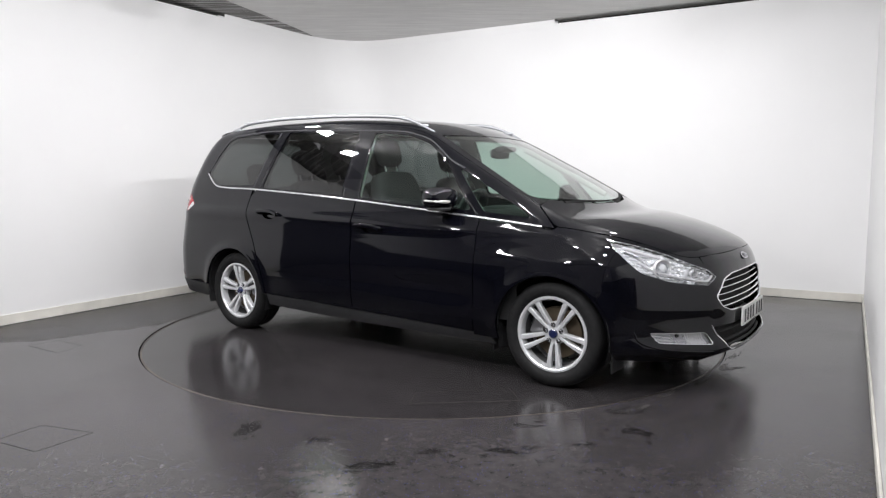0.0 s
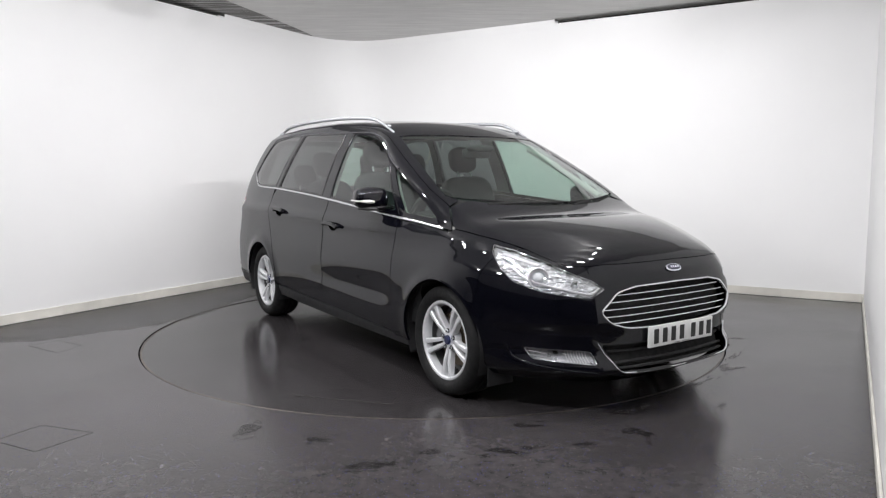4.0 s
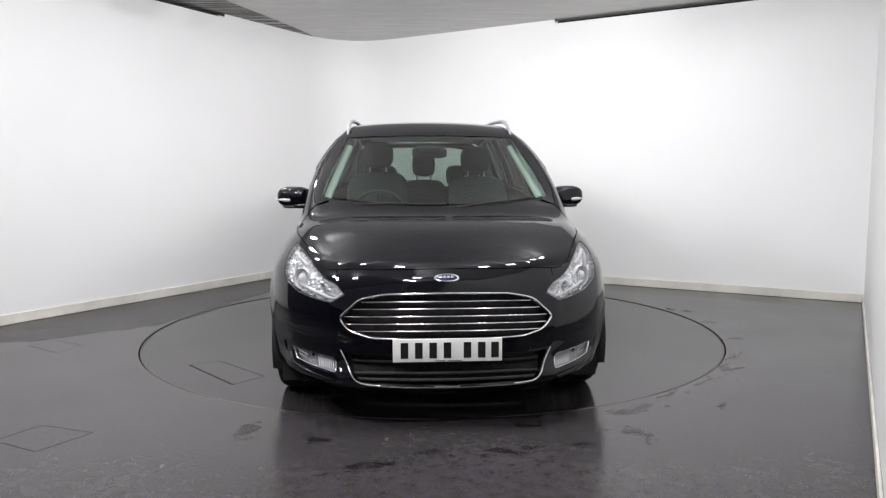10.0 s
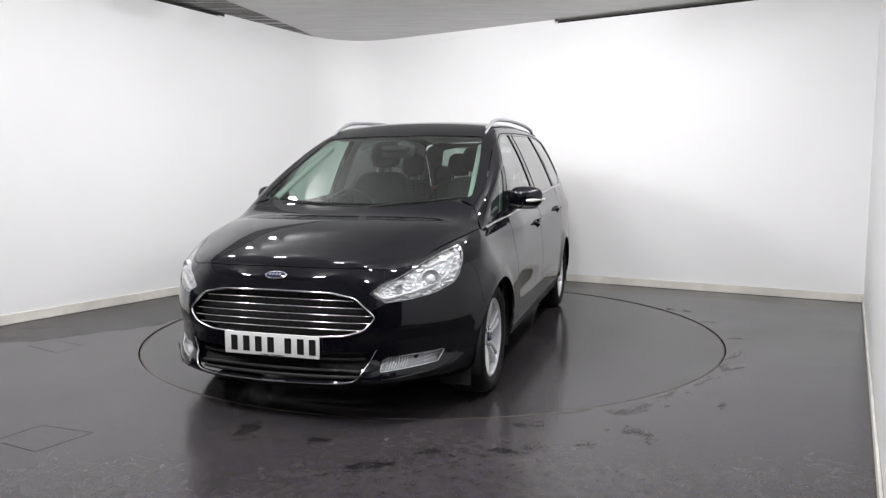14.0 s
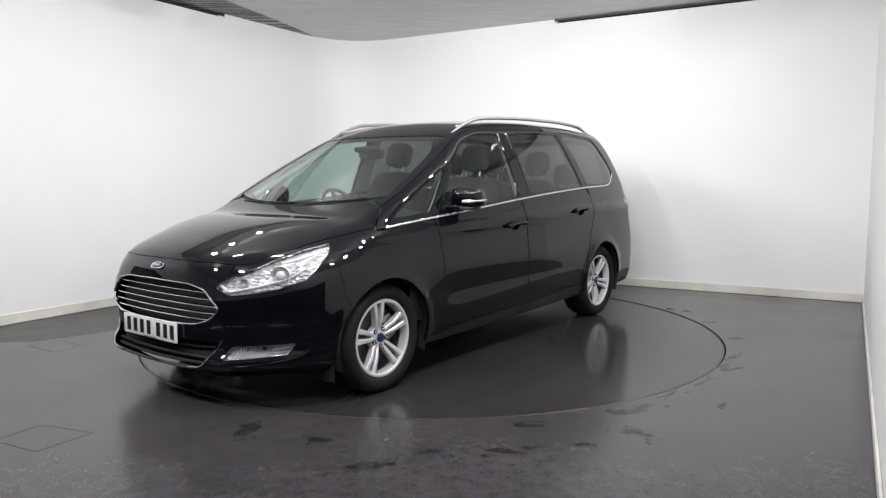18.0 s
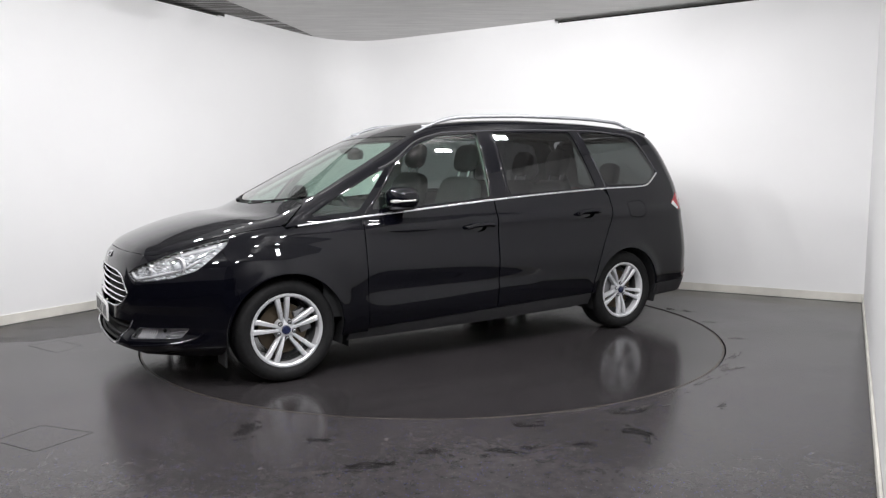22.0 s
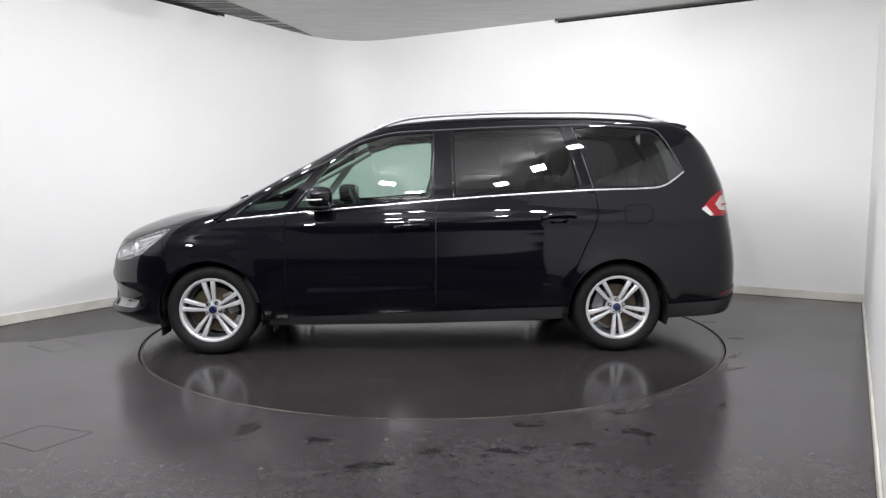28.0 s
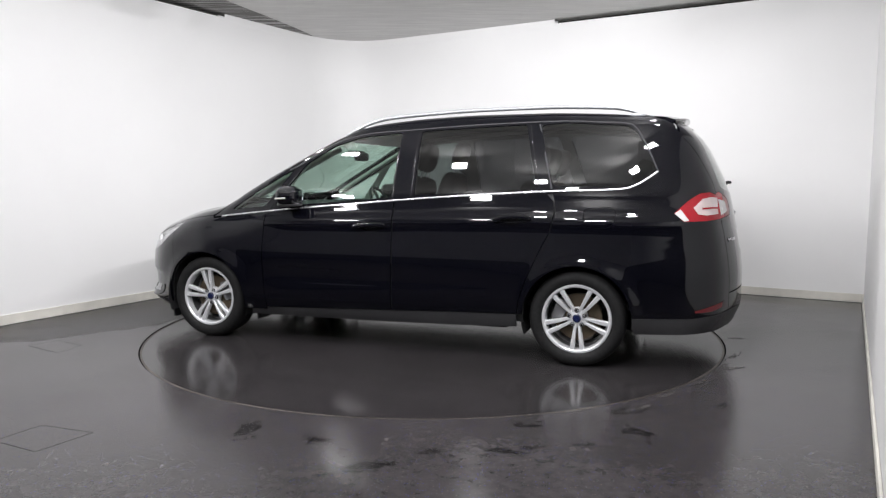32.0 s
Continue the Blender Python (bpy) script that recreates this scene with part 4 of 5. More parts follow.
    for t in np.linspace(-0.35, math.pi + 0.35, 30):
        rows.append([bm.verts.new((ax + OX + r * math.cos(t), OY + sign * y, HUB_Z + r * math.sin(t))) for r, y in ((ARCH_R + 0.012, 0.925), (ARCH_R + 0.012, 0.60), (0.0, 0.60))])
    for p, q in zip(rows, rows[1:]):
        for j in range(2):
            bm.faces.new((p[j], p[j + 1], q[j + 1], q[j]))
    part("arch_liner", bm, BLACK, car, "matt black wheel arch lining", True)
    return wheel


def build_seat(car, x, y, top=1.25, width=0.25, posts=True):
    """One seat with its cushion, backrest, headrest and two posts."""
    bm = bmesh.new()
    blob(bm, (x + 0.22, y, 0.62), (0.27, width, 0.12), 0.4, 0.4)
    seat = car_part("seat", bm, CLOTH, car, "charcoal cloth seat")
    tilt = Matrix.Translation((x, y, 0.66)) @ Matrix.Rotation(radians(-16), 4, "Y")
    h = (top - 0.66) / math.cos(radians(16)) / 2
    bm = bmesh.new()
    blob(bm, (0, 0, h), (0.075, width, h), 0.45, 0.5, m=tilt)
    car_part("backrest", bm, CLOTH, seat)
    bm = bmesh.new()
    blob(bm, (0.005, 0, 2 * h + 0.150), (0.055, width * 0.50, 0.108), 0.65, 0.6, m=tilt)
    car_part("headrest", bm, CLOTH, seat, "charcoal cloth headrest")
    for s in (-1, 1):
        bm = bmesh.new()
        tube(bm, [tilt @ Vector((0, s * 0.065, 2 * h - 0.02)), tilt @ Vector((0, s * 0.065, 2 * h + 0.07))], 0.007)
        car_part("headrest_post", bm, ALLOY, seat)


def build_car():
    car = new("car")
    tagged(car, "black seven-seat people carrier parked on the turntable", "car")

    # --- front: bumper with fascia, wings, bonnet
    hood_front = [q for q in HOOD_EDGE if q[1] <= SPLIT + 1e-6]
    fz = front_of(hood_front)
    centre = [(-y, z) for y, z in reversed(fz[1:])] + fz
    low = [(SPLIT, 0.185), (0.40, 0.165), (0.2, 0.158), (0.0, 0.156), (-0.2, 0.158), (-0.40, 0.165), (-SPLIT, 0.185)]
    front_poly = centre + [(SPLIT, z) for z in np.linspace(fz[-1][1], 0.185, 14)[1:]] + low[1:-1] + [(-SPLIT, z) for z in np.linspace(0.185, fz[-1][1], 14)[:-1]]
    eyes = []
    for outline in (HEADLIGHT, FOG):
        a = np.array(densify(outline))
        a = on_side(a[:, 0], a[:, 1])
        eyes += [[(float(q[1]), float(q[2])) for q in a], [(-float(q[1]), float(q[2])) for q in a]]
    pieces = [patch(front_poly, "front", [GRILLE, INTAKE] + eyes, step=0.03, gap=0.0)]
    edge = front_edge(0.185, fz[-1][1], 22)
    hood_side = side_of([q for q in HOOD_EDGE if q[1] >= SPLIT - 1e-6])     # from the nose to the screen
    seam = [(1.86, 0.856), (1.775, 0.80), (1.745, 0.70), (1.735, 0.60), (1.70, 0.50)]
    nose_top = [q for q in hood_side if q[0] > 1.87]
    bumper_side = edge + nose_top[1:] + seam + [(1.70, 0.50), (1.80, 0.20), (1.95, 0.19)]
    wells = [arch(AXLE), arch(-AXLE)]
    for s in (1, -1):
        pieces.append(patch(bumper_side, "side", [wells[0], HEADLIGHT, FOG], step=0.03, gap=0.0, sign=s))
    bumper = panel("front_bumper", joined(*pieces), PAINT, car, "gloss black painted front bumper")
    for s in (1, -1):
        up = [q for q in hood_side if 1.412 <= q[0] <= 1.90]
        wing = up + [(1.395, 0.922), (1.16, 0.945), (0.905, 0.968), (0.905, 0.60), (0.890, 0.245), (1.2, 0.245), (1.45, 0.5), (1.70, 0.50)] + list(reversed(seam))[1:]
        panel("front_wing", patch(wing, "side", [wells[0], HEADLIGHT], sign=s, gap=0.002, step=0.026), PAINT, car)
    plan = [(x, -y) for x, y in HOOD_EDGE[1:]][::-1] + HOOD_EDGE
    back = [(1.245, 0.60), (1.340, 0.40), (1.390, 0.20), (1.405, 0.0), (1.390, -0.20), (1.340, -0.40), (1.245, -0.60)]
    panel("bonnet", patch(plan + back, "top", step=0.04, gap=0.0025), PAINT, car, "gloss black bonnet")
    cowl = [(1.235, 0.725)] + [(x - 0.006, y) for x, y in back] + [(1.235, -0.725)] + [(1.16, -0.69), (1.21, -0.60), (1.30, -0.40), (1.35, -0.2), (1.365, 0.0), (1.35, 0.2), (1.30, 0.40), (1.21, 0.60), (1.16, 0.69)]
    panel("scuttle", patch(cowl, "top", step=0.04, off=-0.020, gap=0.0), SCUTTLE, car, "matt black scuttle panel below the windscreen")

    # --- glass and roof
    ws = [(1.365, 0.0), (1.35, 0.2), (1.30, 0.40), (1.22, 0.60), (1.16, 0.708)] + [(1.05, 0.698), (0.80, 0.662), (0.60, 0.624), (0.475, 0.600), (0.415, 0.588)] + [(0.465, 0.30), (0.485, 0.0)]
    full = ws + [(x, -y) for x, y in reversed(ws[1:-1])]
    panel("windscreen", patch(rounded(full, 0.03, 3), "top", step=0.05, off=-0.003, gap=0.0), CLEAR, car, "clear greenish windscreen").visible_shadow = True
    pill = [(x, y - 0.001) for x, y in ROOF_EDGE if x > 0.41] + [(0.40, 0.665)]
    for s in (1, -1):
        inner = [(0.415, 0.591), (0.475, 0.603), (0.60, 0.627), (0.80, 0.665), (1.05, 0.701), (1.16, 0.711), (1.22, 0.66)]
        mesh = patch(pill + [(0.40, 0.594)] + inner, "top", step=0.014, gap=0.0)
        if s < 0:
            V, F, N = mesh
            mesh = V * [1, -1, 1], F[:, ::-1], N * [1, -1, 1]
        panel("windscreen_pillar", mesh, PAINT, car)
    rim = [(0.49, 0.0), (0.47, 0.30), (0.42, 0.592), (0.40, 0.600), (0.40, 0.664)] + [q for q in ROOF_EDGE if -1.96 < q[0] < 0.38] + [(-1.975, 0.55), (-2.02, 0.30), (-2.035, 0.0)]
    roof_poly = rim + [(x, -y) for x, y in reversed(rim[1:-1])]
    panel("roof", patch(roof_poly, "top", step=0.035, gap=0.001), PAINT, car, "gloss black roof")
    lin = [(0.46, 0.0), (0.44, 0.30), (0.38, 0.55), (0.0, 0.55), (-1.9, 0.52), (-1.95, 0.0)]
    panel("headliner", patch(lin + [(x, -y) for x, y in reversed(lin[1:-1])], "top", step=0.08, off=-0.045, gap=0.0, depth=0, facing=-1), HEADLINER, car, "pale grey headliner")

    # --- sides
    roof_side = side_of(ROOF_EDGE)
    tail_top = rear_edge(1.16, 1.48, 14) + [(-2.018, 1.525), (-1.994, 1.55), (-1.978, 1.572)]
    cabin = BELT + [(-1.75, 1.15), (-2.0, 1.155)] + tail_top + list(reversed(roof_side))
    glass = [QUARTER_LIGHT, FRONT_WINDOW, REAR_WINDOW, THIRD_WINDOW]
    front_door = [(0.903, 0.968), (0.876, 0.981), (0.69, 0.998), (0.377, 1.024), (-0.135, 1.066), (-0.135, 0.60), (-0.128, 0.300), (0.40, 0.283), (0.888, 0.266), (0.897, 0.40), (0.903, 0.70)]
    rear_door = [(-0.141, 1.066), (-0.65, 1.103), (-1.205, 1.133), (-1.262, 1.08), (-1.272, 1.00), (-1.245, 0.88), (-1.170, 0.73), (-1.095, 0.56), (-1.05, 0.43), (-1.035, 0.330), (-0.6, 0.318), (-0.134, 0.300), (-0.141, 0.60)]
    quarter = [(-1.250, 1.140), (-1.267, 1.082), (-1.277, 1.00), (-1.250, 0.88), (-1.175, 0.73), (-1.100, 0.56), (-1.055, 0.43), (-1.040, 0.33), (-1.5, 0.33), (-1.84, 0.343), (-2.12, 0.355)] + rear_edge(0.385, 1.155, 24)[:-1]
    upper = [q for q in BELT if q[0] > -1.22] + quarter + tail_top + list(reversed(roof_side))
    lamp = [(-2.010, 1.008), (-2.09, 1.085), (-2.16, 1.130), (-2.215, 1.135)] + [q for q in reversed(rear_edge(0.965, 1.12, 8))] + [(-2.20, 0.958), (-2.07, 0.955)]
    flap = rounded([(-1.46, 0.915), (-1.46, 1.03), (-1.62, 1.04), (-1.66, 1.02), (-1.66, 0.94), (-1.60, 0.90)], 0.03)
    for s in (1, -1):
        side = panel("side_panel", patch(upper, "side", glass + [wells[1], lamp] + ([flap] if s > 0 else []), sign=s, step=0.027, gap=0.001), PAINT, car, "gloss black side panel with pillars and rear wing")
        panel("pillar_trim", patch(inset(densify(cabin, 0.03), 0.035), "side", [inset(densify(g), -0.004) for g in glass], sign=s, step=0.05, gap=0.0, off=-0.034, depth=0, facing=-1), TRIM_PALE, car, "pale grey inner pillar trim")
        for nm, g, mat, lab in (("quarter_light", glass[0], CLEAR, ""), ("front_window", glass[1], CLEAR, "clear front side window"), ("rear_window", glass[2], PRIVACY, "dark tinted side window"), ("rear_quarter_window", glass[3], PRIVACY, "dark tinted side window")):
            panel(nm, patch(g, "side", sign=s, step=0.06, off=-0.004, gap=-0.001, depth=0.004), mat, car, lab)
        fd = panel("front_door", patch(front_door, "side", [cup_of("front")], sign=s, step=0.022), PAINT, car)
        rd = panel("rear_door", patch(rear_door, "side", [wells[1], cup_of("rear")], sign=s, step=0.022), PAINT, car)
        if s > 0:
            panel("fuel_flap", patch(flap, "side", sign=s, step=0.03), PAINT, car)
        # sill
        sill = [(1.02, 0.247), (0.888, 0.262), (0.40, 0.279), (-0.128, 0.296), (-0.6, 0.314), (-1.03, 0.326), (-1.03, 0.235), (-0.6, 0.215), (0.0, 0.200), (1.04, 0.196)]
        panel("sill", patch(sill, "side", wells, sign=s, step=0.04, off=-0.004), PLASTIC, car, "charcoal plastic sill")
        # bright line below the windows, and the duller surround above it
        panel("waist_trim", joined(ribbon(BELT[2:-1] + ELBOW, "side", 0.0135, 0.004, s)), WAIST, car, "bright chrome waist trim")
        top_line = smooth_line([(-1.905, 1.268), (-1.845, 1.40), (-1.765, 1.54), (-1.70, 1.580), (-1.55, 1.592), (-1.30, 1.606), (-1.0, 1.603), (-0.6, 1.592), (-0.2, 1.572), (0.10, 1.556), (0.25, 1.530), (0.42, 1.474), (0.62, 1.345), (0.74, 1.29)], 6)
        panel("window_surround", ribbon(top_line, "side", 0.012, 0.004, s), SURROUND, car, "dull grey window surround")
        panel("window_seal", ribbon([(-1.245, 1.155), (-1.19, 1.36), (-1.125, 1.588)], "side", 0.018, 0.003, s), SURROUND, car)
        for xa, za, xb, zb in ((-0.122, 1.085, -0.128, 1.560), (-0.262, 1.098, -0.255, 1.566), (-1.165, 1.150, -1.060, 1.594)):
            panel("window_seal", ribbon([(xa + (xb - xa) * k / 6, za + (zb - za) * k / 6) for k in range(7)], "side", 0.007, 0.004, s), GLOSS_BLACK, car)
        panel("window_seal", ribbon([(0.876, 1.0), (0.74, 1.165), (0.63, 1.31)], "side", 0.014, 0.004, s), GLOSS_BLACK, car)
        # inner skins: dark door cards and wing linings
        inner = [(2.0, 0.30), (2.0, 0.72), (1.80, 0.80), (1.5, 0.86), (1.25, 0.93), (0.876, 0.98), (0.377, 1.02), (-0.16, 1.065), (-0.65, 1.10), (-1.23, 1.13), (-1.95, 1.145), (-2.22, 1.0), (-2.25, 0.35), (-1.8, 0.25)]
        panel("door_lining", patch(inner, "side", wells, sign=s, step=0.08, off=-0.030, gap=0.0, depth=0), DASH, car, "dark door and side lining")
        panel("door_card", patch([(1.2, 0.35), (1.2, 0.93), (0.876, 0.98), (0.377, 1.02), (-0.16, 1.065), (-0.65, 1.10), (-1.23, 1.13), (-1.95, 1.145), (-1.95, 0.7), (-1.0, 0.7), (-1.0, 0.35)], "side", sign=s, step=0.08, off=-0.06, gap=0.0, depth=0, facing=-1), DASH, car, "dark inner door trim")

    # --- lamps at the front
    for s in (1, -1):
        lens = panel("headlight", patch(HEADLIGHT, "side", sign=s, step=0.03, off=-0.002, gap=0.001, depth=0.01), LENS, car, "clear headlight with chrome reflectors")
        panel("reflector", patch(inset(densify(HEADLIGHT), 0.003), "side", sign=s, step=0.025, off=-0.020, gap=0.0, depth=-0.017), REFLECTOR, lens, "bright chrome reflector bowl")
        panel("bezel", ribbon(densify(HEADLIGHT, 0.03) + [HEADLIGHT[0]], "side", 0.003, 0.0015, s, off=-0.004), CHROME, lens, "thin bright bezel")
        for (u, v), r, k in (((2.018, 0.726), 0.050, 1), (from_front([(0.605, 0.695)])[0], 0.020, 0)):
            c = on_side([u], [v])[0]
            n = skin_normal(c[None])[0]
            c = c - n * 0.014
            q = Vector((0, 1, 0)).rotation_difference(Vector((0.80, 0.58, 0.05)).normalized()).to_matrix().to_4x4()
            m = Matrix.Translation(c) @ q
            ball, ring, bowl = bmesh.new(), bmesh.new(), bmesh.new()
            if k:
                lathe(ball, [(0.0, 0.017), (r * 0.25, 0.0155), (r * 0.45, 0.010), (r * 0.6, 0.001), (r * 0.62, -0.012)], 28, m)
            else:
                lathe(ball, [(0.0, 0.016), (r * 0.18, 0.013), (r * 0.22, 0.0), (r * 0.22, -0.02)], 16, m)
            bmesh.ops.remove_doubles(ball, verts=ball.verts, dist=1e-6)
            lathe(ring, [(r * 0.66, -0.012), (r * 0.68, 0.004), (r * 0.78, 0.005), (r * 0.80, -0.010)], 28, m)
            lathe(bowl, [(r * 0.80, -0.008), (r * 0.98, 0.004), (r * 1.04, 0.007), (r * 1.12, -0.012)], 28, m)
            for b, mat, nm in ((ball, PROJECTOR, "projector"), (ring, SATIN, "projector_seat"), (bowl, LAMP_WHITE, "projector_ring")):
                bmesh.ops.scale(b, vec=(1, s, 1), verts=b.verts)
                car_part(nm, b, mat, lens)
        stripe = from_front([(0.505, 0.680), (0.553, 0.652), (0.62, 0.664)]) + [(2.06, 0.690), (1.985, 0.716), (1.90, 0.768)]
        panel("light_strip", ribbon(smooth_line(stripe), "side", 0.013, 0.007, s, off=-0.014), LAMP_WHITE, lens, "white daytime running strip")
        stripe = [(1.985, 0.792), (1.90, 0.815), (1.80, 0.843)]
        panel("light_strip", ribbon(smooth_line(stripe), "side", 0.016, 0.006, s, off=-0.014), LAMP_WHITE, lens)
        stripe = [(1.955, 0.752), (1.90, 0.784), (1.815, 0.822)]
        panel("light_strip", ribbon(smooth_line(stripe), "side", 0.012, 0.006, s, off=-0.015), CHROME, lens)
        fog = panel("fog_light", patch(FOG, "side", sign=s, step=0.025, off=-0.002, gap=0.001, depth=0.008), LENS, car, "clear fog lamp in the bumper")
        panel("reflector", patch(inset(densify(FOG), 0.003), "side", sign=s, step=0.03, off=-0.018, gap=0.0, depth=-0.015), FOG_BOWL, fog)
        panel("bezel", ribbon(densify(FOG, 0.03) + [FOG[0]], "side", 0.004, 0.0015, s), CHROME, fog, "thin chrome fog lamp rim")
        for i in range(8):
            y = 0.560 + 0.011 * i
            ln = from_front([(y, 0.306), (y + 0.004, 0.330), (y + 0.008, 0.352)])
            panel("lamp_rib", ribbon(ln, "side", 0.0045, 0.004, s, off=-0.014), LAMP_WHITE, fog)
        for i in range(3):
            ln = from_front([(0.705, 0.323 + 0.013 * i), (0.740, 0.328 + 0.013 * i), (0.772, 0.332 + 0.013 * i)])
            panel("lamp_rib", ribbon(ln, "side", 0.004, 0.004, s, off=-0.014), LAMP_WHITE, fog)
        c = on_front([0.672], [0.345])[0]
        bm = bmesh.new()
        blob(bm, tuple(c - np.array([0.020, 0.012, 0.0])), (0.014, 0.016, 0.013), 1, 1, 16, 10)
        bmesh.ops.scale(bm, vec=(1, s, 1), verts=bm.verts)
        car_part("bulb", bm, GLOSS_BLACK, fog, "dark bulb cap")
        # sculpted lip that sweeps below the fog lamp
        lip = from_front([(0.838, 0.375), (0.818, 0.318), (0.775, 0.286), (0.70, 0.268), (0.62, 0.258), (0.545, 0.250)])
        panel("bumper_lip", ribbon(smooth_line(lip), "side", 0.016, 0.007, s), PAINT, bumper)
    # --- grille
    grille = panel("grille", patch(GRILLE, "front", step=0.05, off=-0.055, gap=-0.004, depth=0), SCUTTLE, car, "black grille with chrome bars")
    panel("grille_frame", ribbon(densify(GRILLE, 0.02) + [densify(GRILLE, 0.02)[0]], "front", 0.009, 0.006), CHROME, grille, "chrome grille frame")
    zs = [0.502, 0.538, 0.574, 0.610, 0.645]
    for z in zs:
        ys = np.linspace(0, 0.54, 109)
        okk = inside(GRILLE, np.stack([ys, np.full_like(ys, z)], -1))
        w = ys[okk].max() - 0.006
        yy = np.linspace(-w, w, 41)
        panel("grille_bar", ribbon([(y, z - 0.006 * (y / 0.5) ** 2) for y in yy], "front", 0.0075, 0.010, off=-0.020), CHROME, grille, "chrome grille bar")
    intake = panel("lower_intake", patch(INTAKE, "front", step=0.05, off=-0.05, gap=-0.004, depth=0), SCUTTLE, car, "black lower air intake")
    panel("intake_trim", ribbon(smooth_line([(0.515, 0.398), (0.478, 0.330), (0.440, 0.268), (0.360, 0.244), (0.18, 0.236), (0.0, 0.232), (-0.18, 0.236), (-0.360, 0.244), (-0.440, 0.268), (-0.478, 0.330), (-0.515, 0.398)], 6), "front", 0.006, 0.005), CHROME, intake, "chrome line below the air intake")
    for z, w in ((0.275, 0.435), (0.312, 0.452), (0.348, 0.470), (0.384, 0.488)):
        panel("intake_slat", ribbon([(y, z) for y in np.linspace(-w, w, 31)], "front", 0.016, 0.008, off=-0.034), BLACK, intake, "matt black slat")
    # number plate, with bars for its characters
    for nm, xs, face, mat, zc in (("front_number_plate", 2.334, 1, WHITE_PLATE, 0.416), ("rear_number_plate", -2.405, -1, YELLOW_PLATE, 0.80)):
        bm = bmesh.new()
        box(bm, xs - 0.006, xs + 0.006, -0.26, 0.26, zc - 0.0555, zc + 0.0555, None, 0.003)
        pl = car_part(nm, bm, mat, car, "white number plate" if face > 0 else "yellow number plate")
        for k, y in enumerate((-0.205, -0.137, -0.069, -0.001, 0.094, 0.162, 0.226)):
            bm = bmesh.new()
            w = 0.018
            yy = y if face > 0 else -y
            box(bm, xs + min(face * 0.006, face * 0.0075), xs + max(face * 0.006, face * 0.0075), yy - w, yy + w, zc - 0.038, zc + 0.038)
            car_part("plate_bar", bm, PLATE_INK, pl, smooth=False)
        for y0, y1 in ((-0.06, -0.01), (0.0, 0.07)):
            bm = bmesh.new()
            box(bm, xs + min(face * 0.006, face * 0.0072), xs + max(face * 0.006, face * 0.0072), y0, y1, zc - 0.0515, zc - 0.0485)
            car_part("plate_line", bm, PLATE_INK, pl, smooth=False)
    # oval emblems
    for nm, c, n in (("front_emblem", on_front([0.0], [0.752])[0], 1), ("rear_emblem", on_rear([0.0], [0.98])[0], -1)):
        q = Vector((1, 0, 0)).rotation_difference(Vector(skin_normal(c[None])[0])).to_matrix().to_4x4()
        bm = bmesh.new()
        blob(bm, (0.002, 0, 0), (0.006, 0.060, 0.024), 0.9, 1.0, 32, 10, Matrix.Translation(c) @ q)
        em = car_part(nm, bm, CHROME, car, "oval chrome emblem")
        bm = bmesh.new()
        blob(bm, (0.005, 0, 0), (0.005, 0.051, 0.018), 0.9, 1.0, 32, 10, Matrix.Translation(c) @ q)
        car_part("emblem_face", bm, BLUE, em)
        bm = bmesh.new()
        for k in range(4):
            box(bm, 0.0095, 0.0115, -0.034 + 0.018 * k, -0.022 + 0.018 * k, -0.006, 0.006, Matrix.Translation(c) @ q)
        car_part("emblem_bars", bm, CHROME, em, smooth=False)

    # --- handles, mirrors, rails, wipers
    for s in (1, -1):
        for xh, zh, door in ((0.03, 0.893, "front"), (-0.995, 0.955, "rear")):
            x0 = xh
            line = [(x0 + 0.115, zh - 0.010), (x0 + 0.06, zh + 0.006), (x0, zh + 0.010), (x0 - 0.06, zh + 0.012), (x0 - 0.115, zh + 0.008)]
            cup = cup_of(door)
            h = panel("door_handle", ribbon(smooth_line(line), "side", 0.030, 0.016, s, off=0.022, segs=10), PAINT, car, "black painted door handle")
            panel("handle_cup", patch(cup, "side", sign=s, step=0.02, off=-0.024, gap=-0.002, depth=-0.024), GLOSS_BLACK, h, "dark recess behind the handle")
            for e in (0.105, -0.105):
                c = on_side([x0 + e], [zh + (-0.006 if e > 0 else 0.008)])[0]
                bm = bmesh.new()
                blob(bm, (c[0], (c[1] + 0.012), c[2]), (0.022, 0.018, 0.014), 0.7, 0.7, 16, 10)
                bmesh.ops.scale(bm, vec=(1, s, 1), verts=bm.verts)
                car_part("handle_end", bm, PAINT, h)
        # door mirror
        bm = bmesh.new()
        blob(bm, (0.0, 0.0, 0.0), (0.086, 0.112, 0.071), 0.72, 0.66, 40, 24, Matrix.Translation((0.655, 0.952, 1.101)) @ Matrix.Rotation(radians(12), 4, "Z"))
        bmesh.ops.scale(bm, vec=(1, s, 1), verts=bm.verts)
        mirror = car_part("door_mirror", bm, PAINT, car, "gloss black door mirror with clear indicator", angle=80)
        bm = bmesh.new()
        blob(bm, (0.685, 0.885, 1.040), (0.052, 0.085, 0.020), 0.7, 0.7, 24, 10)
        bmesh.ops.scale(bm, vec=(1, s, 1), verts=bm.verts)
        car_part("mirror_arm", bm, GLOSS_BLACK, mirror)
        bm = bmesh.new()
        path = [(0.742, 0.970, 1.079), (0.732, 1.010, 1.080), (0.707, 1.048, 1.082), (0.664, 1.069, 1.084), (0.620, 1.069, 1.087)]
        tube(bm, smooth_line(path, 4), [0.006 + 0.006 * math.sin(math.pi * min(1, (k + 1) / 9)) for k in range(17)], 8, 1.0)
